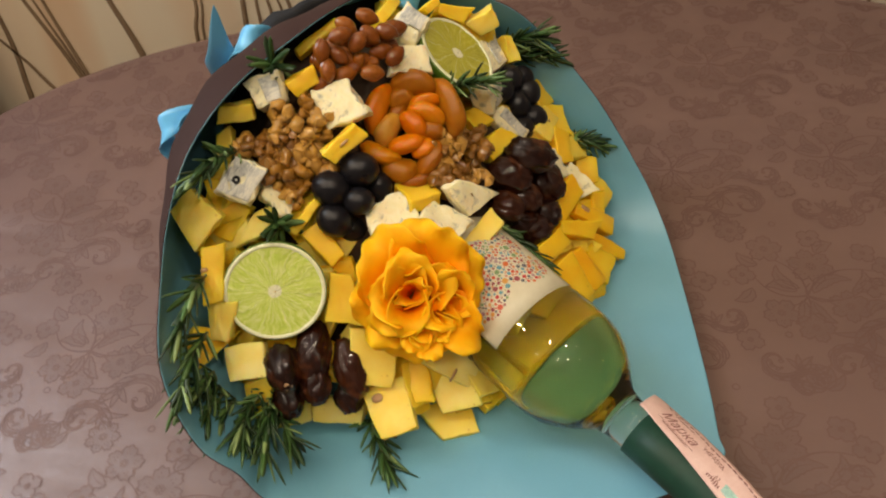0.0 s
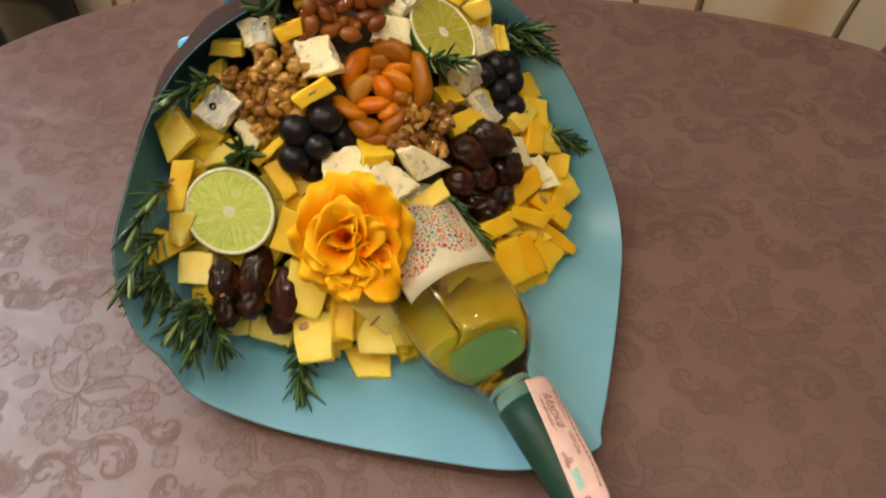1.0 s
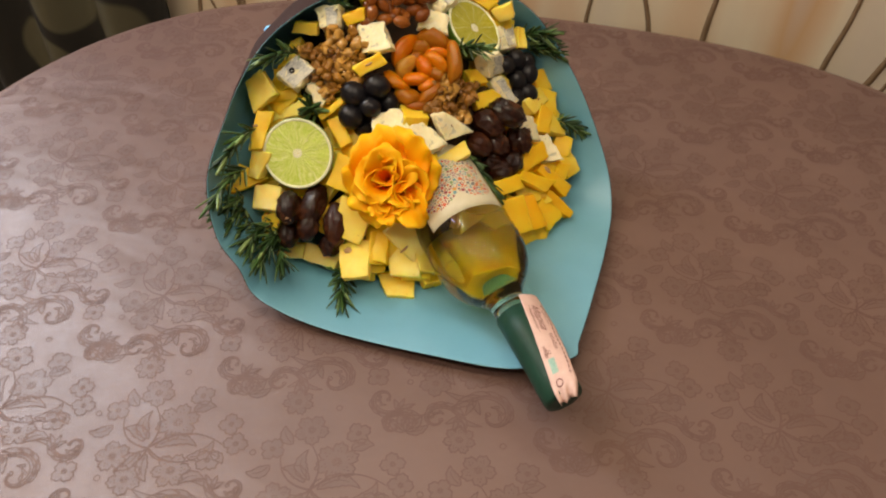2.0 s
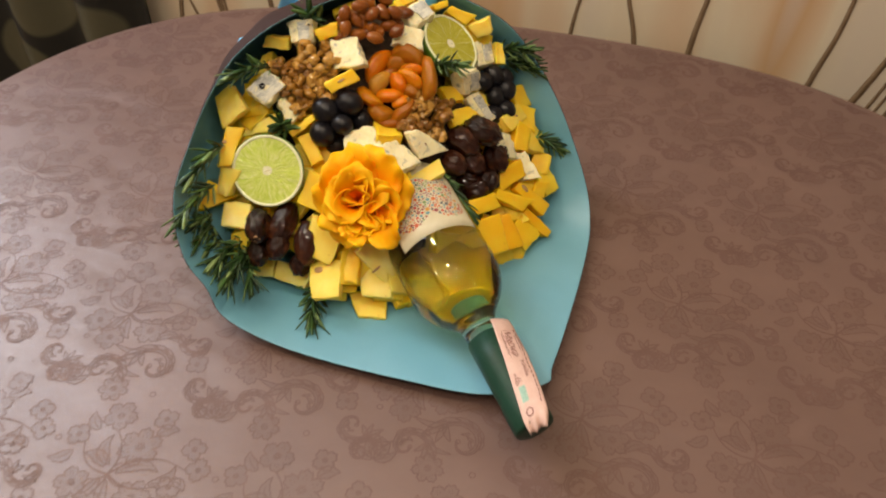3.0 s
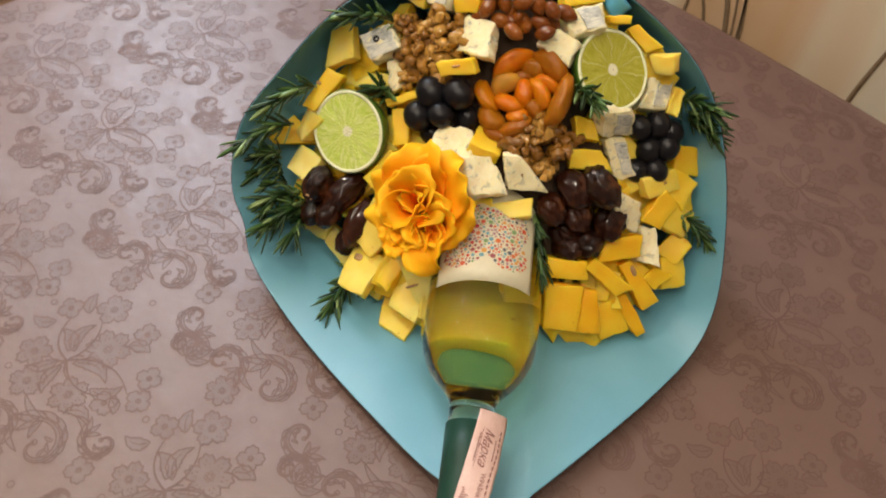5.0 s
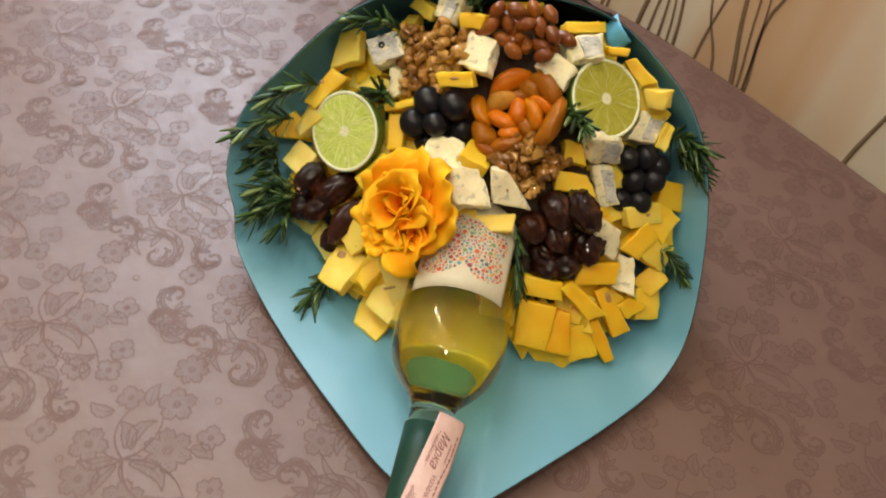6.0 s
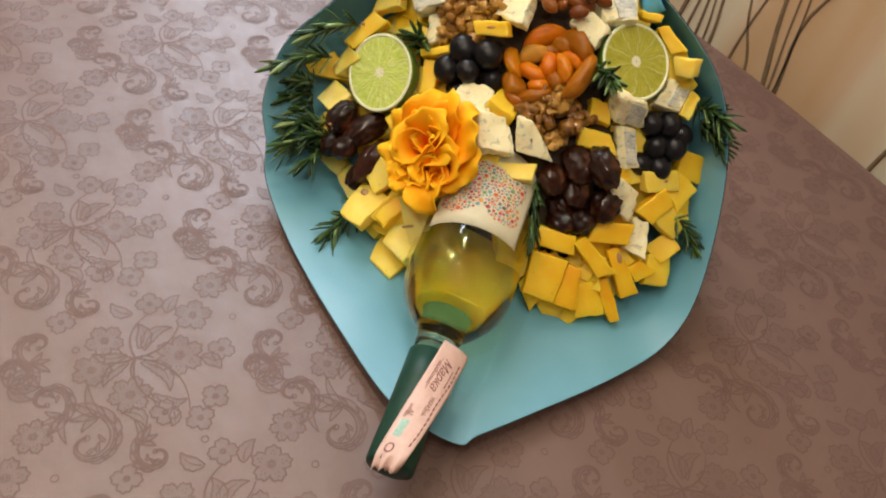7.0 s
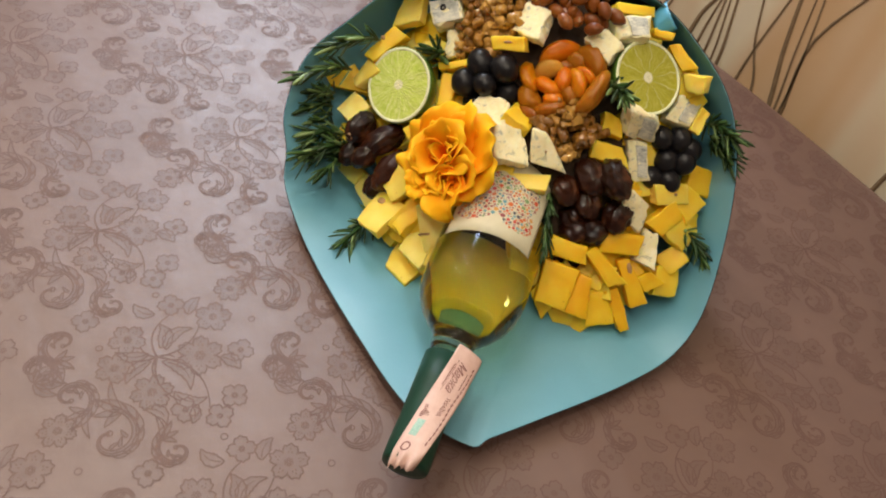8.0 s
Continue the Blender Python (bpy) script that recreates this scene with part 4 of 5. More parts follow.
def walnut_mesh(seed):
    """A broken piece of walnut kernel: thick knobbly folds curling against each other."""
    rng = random.Random(90 + seed)
    off = Vector((seed * 4.7, seed * 2.3, seed))
    bm = bmesh.new()
    folds = ((0.0038, 0.0, 235, 0.0, 0.0035), (-0.0040, 190.0, 215, 0.0006, 0.0034), (0.0006, 80.0, 150, -0.0036, 0.0034), (-0.0002, 300.0, 110, 0.0028, 0.0027))
    for across, start, sweep, lift, thick_of in folds[:3 + seed % 2]:
        reach, turn = rng.uniform(0.0040, 0.0050), start + rng.uniform(-50, 50)
        path = []
        for k in range(19):
            a = radians(turn + sweep * k / 18 * rng.uniform(0.98, 1.02))
            path.append(Vector((across + reach * math.cos(a), reach * 1.15 * math.sin(a), lift + 0.0016 * math.sin(a * 1.6 + seed))))
        knob = rng.uniform(2.2, 3.4)
        tube(path, lambda f: thick_of * (0.88 + 0.08 * math.sin(f * knob * math.tau + start)) * max(0.04, math.sin(math.pi * min(0.5, 0.02 + f * 3.2, 0.02 + (1 - f) * 3.2))), 12, bm)
    for v in bm.verts:
        v.co += noise.noise_vector(v.co * 240 + off) * 0.0019 + noise.noise_vector(v.co * 620 + off) * 0.0007
    bmesh.ops.recalc_face_normals(bm, faces=bm.faces)
    return mesh_of(bm, "walnut", M_WALNUT)


WALNUTS = [walnut_mesh(s) for s in range(7)]


def walnut(x, y, z, rx, ry, rz, size):
    SERIAL[0] += 1
    ob = new("walnut_kernel", WALNUTS[SERIAL[0] % 7])
    ob.matrix_world = pose(x, y, z, rx, ry, rz) @ Matrix.Diagonal((size * 1.12, size * 1.12, size * 1.12, 1))
    tagged(ob, "caramel glazed walnut kernel piece in a pile", "walnut", "walnuts")


def facing(at, normal, spin=0.0):
    """A pose at a point whose z axis is the normal."""
    n = Vector(normal).normalized()
    q = n.to_track_quat("Z", "Y").to_matrix().to_4x4()
    return Matrix.Translation(at) @ q @ pose(0, 0, 0, 0, 0, spin)


def lime(at, normal, r, spin, flesh, words):
    ob = linked("lime_half", lathe([(-0.95 * r, 0.004), (-0.93 * r, 0.25 * r), (-0.82 * r, 0.55 * r), (-0.6 * r, 0.80 * r), (-0.3 * r, 0.95 * r), (-0.05 * r, 0.998 * r), (-0.012 * r, 0.995 * r), (0.0, 0.972 * r)], 64, True), M_PEEL)
    ob.matrix_world = facing(at, normal, spin)
    tagged(ob, words, "lime", "lime halves")
    part("pith", lathe([(-0.0012, 0.5 * r), (-0.0006, 0.895 * r), (0.0004, 0.905 * r), (0.0007, 0.955 * r), (-0.0002, 0.982 * r)], 64), M_PITH, ob, "thin pale pith ring")
    rows = []
    for k in range(40):
        f = 0.01 + 0.893 * k / 39
        rows.append([(f * r * math.cos(a), f * r * math.sin(a), 0.0003 * math.sin(a * 10) * f + 0.0006 * noise.noise(Vector((f * 30 * math.cos(a), f * 30 * math.sin(a), 2)))) for a in (j * math.tau / 120 for j in range(120))])
    bm = sheet(rows, closed=True)
    bmesh.ops.recalc_face_normals(bm, faces=bm.faces)
    part("flesh", bm, flesh, ob, "juicy translucent flesh")


lime((-0.0217, 0.4003, 0.8713), (0.166, -0.839, 0.518), 0.032, 20, M_FLESH, "half a cut lime, pale green juicy face up")
lime((0.103, 0.5483, 0.9326), (0.639, -0.123, 0.759), 0.0305, 75, M_FLESH_SHADED, "half a cut lime, its juicy face coloured olive green for shade")


def petal(parent, turn, rise, fall, length, width, start, lift, seed, at=(0, 0), wrap=0.0):
    """A broad rounded petal: narrow at its foot, bent outwards along its length, its rim ruffled."""
    rng = random.Random(seed)
    off = Vector((rng.uniform(0, 90), rng.uniform(0, 90), 0))
    n, m = 17, 17
    phase, waves, deep = rng.uniform(0, 6), rng.choice((3.0, 3.8, 4.6)), rng.uniform(0.6, 1.2)
    steps, spine, rho, z = 40, [], start, lift
    for i in range(steps + 1):
        ang = radians(rise + (fall - rise) * (i / steps) ** 1.5)
        spine.append((rho, z, ang))
        rho += math.cos(ang) * length * 1.08 / steps
        z += math.sin(ang) * length * 1.08 / steps
    rows = []
    for i in range(n):
        b = i / (n - 1) * 2 - 1
        row = []
        for j in range(m):
            a = j / (m - 1) * 2 - 1
            x, y = a * math.sqrt(1 - b * b / 2), b * math.sqrt(1 - a * a / 2)
            far = math.hypot(x, y)
            round_it = 1 + 0.10 * far ** 3 * math.sin(3 * math.atan2(y, x) + phase) + 0.035 * far ** 4 * math.sin(12 * math.atan2(y, x) + phase)
            x, y = x * round_it, y * round_it
            v = min(1.08, max(0.0, (y + 1) / 2))
            narrow = 0.35 + 0.65 * min(1, v / 0.5) ** 0.8
            rho, z, ang = spine[min(steps, int(v / 1.08 * steps))]
            rho2, z2, ang2 = spine[min(steps, int(v / 1.08 * steps) + 1)]
            k = v / 1.08 * steps - int(v / 1.08 * steps)
            rho, z, ang = rho + (rho2 - rho) * k, z + (z2 - z) * k, ang + (ang2 - ang) * k
            up = length * (0.26 * x * x * (1 - 0.6 * v) + 0.19 * deep * far ** 3 * v * math.sin(waves * math.atan2(x, y + 0.6) * 1.5 + phase) + 0.085 * far ** 6 * v * math.sin(11 * math.atan2(x, y + 0.3) + phase) + 0.14 * v * noise.noise(Vector((x * 0.8, y * 0.8, 0)) + off) - 0.10 * max(0, far - 0.72) ** 2 * 8 * v)
            wide, out = x * width * narrow, rho - up * math.sin(ang)
            ring = max(out, 0.0065)
            turned = wide / ring
            row.append((wide * (1 - wrap) + wrap * ring * math.sin(turned), out - wrap * ring * (1 - math.cos(turned)), z + up * math.cos(ang)))
        rows.append(row)
    ob = part("petal", sheet(rows, uv=True), M_PETAL, parent)
    ob.matrix_local = pose(at[0], at[1], 0, 0, 0, turn)
    thick(ob, 0.0008, 0)


def orange_flower():
    """Broad outer petals, two rolled hearts side by side and a ruffle of small petals under them."""
    f = empty("orange_flower", (0, 0, 0))
    f.matrix_world = facing((0.067, 0.398, 0.856), (0.12, -0.74, 0.66), 0) @ Matrix.Scale(1.01, 4)
    tagged(f, "open orange flower with ruffled petals lying on the cheese", "flower")
    outer = ((116, 0.056, 0.0265), (70, 0.056, 0.0245), (165, 0.044, 0.0260), (22, 0.046, 0.0265), (-42, 0.050, 0.0180), (204, 0.042, 0.0210), (246, 0.042, 0.0220), (284, 0.040, 0.0190), (318, 0.036, 0.0170))
    inner = ((100, 0.040, 0.0235, 70, 14), (152, 0.036, 0.0220, 66, 12), (205, 0.034, 0.0200, 62, 12), (38, 0.034, 0.0200, 64, 10))
    k = 0
    for way, length, width in outer:
        k += 1
        rng = random.Random(k * 7)
        petal(f, way - 90, 46 + rng.uniform(-8, 8), -6 + rng.uniform(-10, 8), length, width, 0.002, -0.010 + 0.0014 * (k % 3), k, (0, 0), 0.25)
    for way, length, width, rise, fall in inner:
        k += 1
        petal(f, way - 90, rise, fall, length, width, 0.004, -0.003, k, (-0.003, 0.002), 0.5)
    # the two rolled hearts
    for at, size, turns in (((-0.007, 0.006), 1.15, (95, 262, 20, 190)), ((0.017, -0.004), 1.0, (70, 215, 330, 140))):
        for i, way in enumerate(turns):
            k += 1
            petal(f, way - 90, 88, (8, 22, 40, 62)[i], (0.027, 0.026, 0.022, 0.019)[i] * size, (0.0185, 0.0180, 0.0110, 0.0070)[i] * size, (0.0090, 0.0085, 0.0050, 0.0028)[i] * size, -0.002, k, at, 0.95)
    # the ruffle
    for i in range(7):
        k += 1
        rng = random.Random(k)
        petal(f, 150 + 19 * i + rng.uniform(-8, 8), 80 + rng.uniform(-10, 8), 22 + rng.uniform(-16, 16), 0.025 * rng.uniform(0.85, 1.1), 0.0110 * rng.uniform(0.8, 1.2), 0.002 + 0.004 * (i % 3), 0.0, k, (-0.004 + 0.002 * (i % 2), -0.013), 0.4)
    part("base", lathe([(-0.012, 0.003), (-0.008, 0.0065), (-0.003, 0.006), (0.004, 0.003)], 20, True, True), M_STEM, f, "green flower base")


orange_flower()


def rosemary(base, tip, sag=0.0, rows=9, needle=0.019, spread=62, seed=1):
    """A sprig: a thin woody stem with pairs of narrow leaves that stand off it."""
    rng = random.Random(seed)
    base, tip = Vector(base), Vector(tip)
    path = spline([base, base.lerp(tip, 0.5) + Vector((0, 0, sag)), tip], 14)
    g = empty("rosemary_sprig", base)
    tagged(g, "fresh green rosemary sprig with narrow leaves stuck in the heap", "rosemary", "rosemary sprigs")
    part("stem", tube([p - base for p in path], lambda f: 0.0011 * (1 - 0.5 * f), 6), M_STEM, g)
    bm = bmesh.new()
    for k in range(rows):
        f = 0.08 + 0.92 * k / (rows - 1)
        p = path[min(13, int(f * 13))] - base
        i = min(12, int(f * 13))
        d = (path[i + 1] - path[i]).normalized()
        u = d.orthogonal().normalized()
        w = d.cross(u)
        for s in range(4 if k < rows - 1 else 6):
            a = s * math.tau / 4 + k * 0.8 + rng.uniform(-0.6, 0.6)
            lean = radians(spread * 0.85 * (1 - 0.5 * f) + rng.uniform(-26, 22))
            out = u * math.cos(a) + w * math.sin(a)
            way = (d * math.cos(lean) + out * math.sin(lean)).normalized()
            side = way.cross(out).normalized()
            if side.length < 0.1:
                side = u
            n = side.cross(way).normalized()
            ln = needle * rng.uniform(0.7, 1.15) * (0.75 + 0.25 * f)
            wd = 0.0020 * rng.uniform(0.8, 1.15)
            curl = rng.uniform(0.0, 0.3) * ln
            ring = []
            for q, r in ((0.0, 0.5), (0.25, 0.95), (0.6, 1.0), (0.88, 0.7), (1.0, 0.12)):
                c = p + way * ln * q + d * curl * q * q + Vector((0, 0, -0.06 * ln * q * q))
                ring.append([bm.verts.new(c - side * wd * r), bm.verts.new(c + n * 0.0010 * r), bm.verts.new(c + side * wd * r), bm.verts.new(c - n * 0.0007 * r)])
            for a0, b0 in zip(ring, ring[1:]):
                for m in range(4):
                    bm.faces.new((a0[m], a0[(m + 1) % 4], b0[(m + 1) % 4], b0[m]))
            bm.faces.new(ring[-1])
    part("needles", bm, M_NEEDLE, g)


rosemary((-0.010, 0.516, 0.952), (-0.010, 0.494, 0.973), 0.0, 6, 0.021, 84, 1)
rosemary((-0.036, 0.462, 0.934), (-0.051, 0.434, 0.945), 0.004, 7, 0.019, 66, 2)
rosemary((-0.060, 0.402, 0.890), (-0.071, 0.368, 0.884), 0.004, 7, 0.020, 56, 3)
rosemary((-0.064, 0.380, 0.862), (-0.073, 0.344, 0.860), 0.004, 7, 0.020, 54, 4)
rosemary((-0.038, 0.374, 0.806), (-0.051, 0.340, 0.814), 0.005, 8, 0.018, 58, 6)
rosemary((-0.034, 0.372, 0.800), (-0.036, 0.330, 0.806), 0.006, 9, 0.021, 54, 7)
rosemary((-0.032, 0.374, 0.790), (-0.044, 0.340, 0.792), 0.004, 8, 0.018, 62, 26)
bush = random.Random(8)
for k in range(8):
    f = k / 7
    base = Vector((-0.064 - 0.004 * math.sin(f * 3.1) + 0.030 * f * f, 0.366 - 0.004 * f, 0.840 - 0.050 * f))
    way = Vector((-0.25 + 0.7 * f * f + bush.uniform(-0.25, 0.2), -0.8 + bush.uniform(-0.2, 0.2), 0.15 + bush.uniform(-0.3, 0.3))).normalized()
    rosemary(base, base + way * bush.uniform(0.014, 0.023), 0.003, 4, 0.019, 60, 40 + k)
rosemary((0.022, 0.372, 0.764), (0.034, 0.334, 0.766), 0.005, 10, 0.022, 76, 8)
rosemary((0.182, 0.566, 0.830), (0.213, 0.573, 0.814), 0.005, 10, 0.019, 66, 9)
rosemary((0.137, 0.602, 0.897), (0.160, 0.600, 0.906), 0.003, 8, 0.021, 72, 10)
rosemary((0.148, 0.604, 0.883), (0.170, 0.600, 0.887), 0.003, 6, 0.020, 66, 15)
rosemary((0.145, 0.603, 0.890), (0.166, 0.603, 0.892), 0.002, 6, 0.019, 70, 11)
rosemary((0.093, 0.520, 0.924), (0.118, 0.508, 0.937), 0.002, 8, 0.017, 62, 12)
rosemary((-0.019, 0.443, 0.886), (-0.016, 0.428, 0.903), 0.0, 6, 0.019, 86, 13)
rosemary((0.116, 0.466, 0.850), (0.148, 0.443, 0.831), 0.003, 11, 0.017, 42, 14)


# ---------------------------------------------------------------- wine bottle
def bottle():
    axis = Vector((0.635, -0.762, -0.129)).normalized()
    side = axis.cross(Vector((0, 0, 1))).normalized()
    up = side.cross(axis)
    at = Vector((0.1340, 0.3998, 0.8125))
    m = Matrix((( up.x, side.x, axis.x, at.x), (up.y, side.y, axis.y, at.y), (up.z, side.z, axis.z, at.z), (0, 0, 0, 1)))
    R = 0.0415
    b = empty("wine_bottle", at)
    b.matrix_world = m
    tagged(b, "clear glass white wine bottle with green capsule, lying in the bouquet", "wine bottle")
    outer = [(-0.170, 0.004), (-0.168, 0.018), (-0.176, 0.030), (-0.174, 0.036), (-0.166, R), (0.026, R), (0.038, R - 0.0008), (0.048, R - 0.0034), (0.057, R - 0.0080), (0.065, R - 0.0140), (0.0715, R - 0.0198), (0.0765, 0.0176), (0.0815, 0.0158), (0.088, 0.0151), (0.100, 0.0146), (0.168, 0.0138), (0.176, 0.0135)]
    prof = outer + [(0.1775, 0.0005)]
    part("glass", lathe(prof, 72), M_GLASS, b, "clear slightly green glass")
    wine = [(z + (0.0028 if z < -0.1 else 0), max(0.0008, r - 0.0024)) for z, r in outer if z < 0.074] + [(0.0765, 0.0152), (0.0785, 0.0134), (0.0792, 0.0005)]
    part("wine", lathe(wine, 72, True), M_WINE, b, "pale yellow wine")

    def wrap(r, s0, s1, a0, a1, ns, na, ripple=0.0):
        return sheet([[(r * math.cos(a) , r * math.sin(a), s) for a in (radians(a0 + (a1 - a0) * j / na) for j in range(na + 1))] for s in (s0 + (s1 - s0) * i / ns for i in range(ns + 1))])

    thick(part("label", wrap(R + 0.0003, -0.095, 0.0055, -47, 57.5, 8, 30), M_LABEL, b, "cream paper label with a butterfly of coloured dots"), 0.0002, 1)
    rng = random.Random(11)
    bm = bmesh.new()
    placed = []
    for k in range(12000):
        u, s = rng.uniform(-0.033, 0.033), rng.uniform(-0.062, -0.003)
        lower = ((abs(u) - 0.0165) / 0.0155) ** 2 + ((s + 0.019 - 0.10 * (abs(u) - 0.0165)) / 0.0125) ** 2 < 1
        upper = ((abs(u) - 0.015) / 0.0165) ** 2 + ((s + 0.042) / 0.017) ** 2 < 1
        if not (lower or upper or (abs(u) < 0.004 and -0.055 < s < -0.024)):
            continue
        r = (0.0019 if k < 120 else 0.0013 if k < 1500 else 0.00095 if k < 4500 else 0.0006) * rng.uniform(0.85, 1.1)
        if any((u - p) ** 2 + (s - q) ** 2 < (r + o + 0.00012) ** 2 for p, q, o in placed):
            continue
        placed.append((u, s, r))
        rr = R + 0.00062
        pts = []
        star = rng.random() < 0.5
        for j in range(10):
            f = r * (1 if not star or j % 2 else 0.72)
            a = radians(5.5) + (u + f * math.cos(j * math.tau / 10)) / R
            pts.append(bm.verts.new((rr * math.cos(a), rr * math.sin(a), s + f * math.sin(j * math.tau / 10))))
        bm.faces.new(pts)
    part("butterfly_print", bm, M_DOTS, b, "butterfly printed in small coloured dots")
    part("capsule", lathe([(0.0955, 0.0150), (0.0958, 0.0164), (0.120, 0.0162), (0.150, 0.0160), (0.158, 0.0162), (0.166, 0.0166), (0.1795, 0.0164), (0.1815, 0.0156), (0.182, 0.010), (0.182, 0.001)], 56), M_CAPSULE, b, "dark green foil capsule")
    def on_stamp(s, w, h=0.0):
        """A point of the paper strip that winds round the capsule: s along the neck, w from 0 to 1 across, h above it."""
        f = (s - 0.088) / 0.100
        a = radians(-18 + 62 * max(0, f) ** 1.1 - 64 * w)
        r = 0.0173 + 0.0075 * w * w * (1 - 0.5 * f) + 0.0005 * noise.noise(Vector((f * 7, 1, 0))) + 0.0006 * abs(noise.noise(Vector((f * 9, w * 4, 3)))) + h
        return Vector((r * math.cos(a), r * math.sin(a), s))

    stamp_rows = []
    for i in range(40):
        f = i / 39
        row = []
        for j in range(17):
            p = on_stamp(0.088 + 0.1000 * f, j / 16)
            torn = max(0, (f - 0.88) / 0.12)
            p.x, p.y = p.x * (1 + 0.16 * torn * math.sin(j * 1.0 + 0.6) - 0.25 * torn * torn), p.y * (1 + 0.12 * torn * math.sin(j * 1.3) - 0.25 * torn * torn)
            p.z += 0.007 * torn * noise.noise(Vector((j * 0.7, 5, 0)))
            row.append(p)
        stamp_rows.append(row)
    stamp = part("tax_stamp", sheet(stamp_rows), M_STAMP, b, "pink paper strip stamp torn over the capsule")
    thick(stamp, 0.0002, 1)

    def bar(s0, s1, w0, w1, material, name="print_line", label=""):
        part(name, sheet([[on_stamp(s0 + (s1 - s0) * i / 8, w0 + (w1 - w0) * j / 4, 0.0003) for j in range(5)] for i in range(9)]), material, stamp, label)

    def word(text, s, w, size, slant=0.0):
        cu = bpy.data.curves.new("stamp_word", "FONT")
        cu.body, cu.size, cu.extrude, cu.align_x, cu.align_y = text, size, 0.00004, "CENTER", "CENTER"
        cu.shear = slant
        ob = new("stamp_word", cu)
        dg = bpy.context.evaluated_depsgraph_get()
        me = bpy.data.meshes.new_from_object(ob.evaluated_get(dg))
        bpy.data.objects.remove(ob)
        for v in me.vertices:
            v.co = on_stamp(s + v.co.x, w + v.co.y / 0.0205, 0.0003 + v.co.z)
        me.materials.clear()
        me.materials.append(M_INK)
        new("stamp_word", me).parent = stamp

    word("Марка", 0.113, 0.50, 0.0082, 0.6)
    word("УКРАЇНА", 0.139, 0.66, 0.0036)
    word("АІ", 0.1475, 0.34, 0.0036)
    bar(0.100, 0.128, 0.28, 0.295, M_INK)
    bar(0.104, 0.124, 0.22, 0.25, M_INK)
    bar(0.107, 0.122, 0.76, 0.785, M_INK)
    for k in range(17):
        bar(0.100 + 0.0042 * k, 0.1030 + 0.0042 * k, 0.84 + 0.02 * math.sin(k * 0.6), 0.88 + 0.02 * math.sin(k * 0.6), M_INK)
    for k in range(7):
        bar(0.1415 + 0.0015 * k, 0.1423 + 0.0015 * k, 0.16 + 0.02 * math.sin(k), 0.24 + 0.05 * math.sin(k * 0.5), M_INK)
    bar(0.153, 0.166, 0.20, 0.46, M_PATCH, "hologram", "greenish hologram patch")
    ring = bmesh.new()
    sheet([[on_stamp(0.1745 + r * 0.0036 * math.cos(a), 0.36 + r * 0.15 * math.sin(a), 0.0003) for a in (k * math.tau / 24 for k in range(25))] for r in (0.7, 1.0)], ring)
    part("seal", ring, M_INK, stamp)


bottle()

# ---------------------------------------------------------------- yellow cheese
cheese_slice(-0.0660, 0.4305, 0.9120, 36, -34, 34, 24, 27, -0.20, 0.20)
cheese_slice(-0.0517, 0.4421, 0.8970, 40, 16, -28, 21, 25, 0.17, -0.07)
cheese_slice(-0.0291, 0.4371, 0.8961, 41, -11, 12, 20, 16, -0.45, 0.60)
cheese_mark(cheese_slice(-0.0566, 0.4038, 0.8880, 44, 3, 19, 14, 34, 0.11, 0.28), (-0.004, 0.004), (0.0024, 0.0015))
cheese_slice(-0.0570, 0.3872, 0.8618, 58, -4, -9, 16, 25, 0.24, 0.21)
cheese_slice(-0.0690, 0.3780, 0.8479, 28, 36, 13, 19, 27, 0.60, 0.46)
cheese_slice(-0.0462, 0.3732, 0.8375, 34, -6, 1, 26, 23, 0.02, -0.05, pale=True)
cheese_slice(-0.0435, 0.3640, 0.8080, 66, -26, -2, 20, 26, 0.36, 0.70)
cheese_slice(-0.0280, 0.3689, 0.7791, 45, -3, 8, 25, 15, -0.05, 0.28, pale=True)
cheese_slice(0.0022, 0.3691, 0.7787, 43, -2, -10, 36, 17, 0.05, 0.06, pale=True)
cheese_mark(cheese_slice(0.0405, 0.3574, 0.7964, 24, -11, 11, 28, 35, 0.08, -0.04, pale=True), (-0.006, 0.009), (0.0040, 0.0030))
cheese_slice(0.0331, 0.3791, 0.8222, 47, 12, -3, 30, 37, 0.14, -0.05)
cheese_slice(0.0581, 0.3736, 0.8034, 30, -2, -2, 20, 31, 0.30, -0.31)
cheese_mark(cheese_slice(0.0858, 0.3829, 0.8094, 52, -20, 55, 26, 40, 0.30, 0.12, pale=True), (-0.010, -0.004), (0.0050, 0.0012))
cheese_slice(0.0842, 0.3701, 0.7905, 34, -1, 7, 29, 25, 0.05, -0.09)
cheese_slice(0.0785, 0.3640, 0.7673, 13, 1, 10, 31, 26, 0.17, -0.31, pale=True)
cheese_slice(0.1598, 0.4625, 0.8236, 51, 4, 47, 31, 15, -0.02, -0.14, 0.014, True)
cheese_slice(0.1716, 0.4489, 0.7993, 48, 4, 45, 28, 36, 0.06, -0.02, 0.024, True)
cheese_slice(0.1859, 0.4653, 0.7938, 51, 9, 46, 16, 34, -0.31, -0.17, 0.013, True)
cheese_slice(0.1810, 0.4863, 0.8147, 48, -19, 72, 13, 35, -0.10, -0.41, 0.009, True)
cheese_slice(0.1757, 0.5044, 0.8297, 50, -1, 59, 33, 17, -0.03, 0.24, 0.014, True)
cheese_mark(cheese_slice(0.1972, 0.5085, 0.8026, 49, -14, 72, 13, 42, -0.27, -0.16, 0.012, True), (0, 0.012), (0.0022, 0.0050))
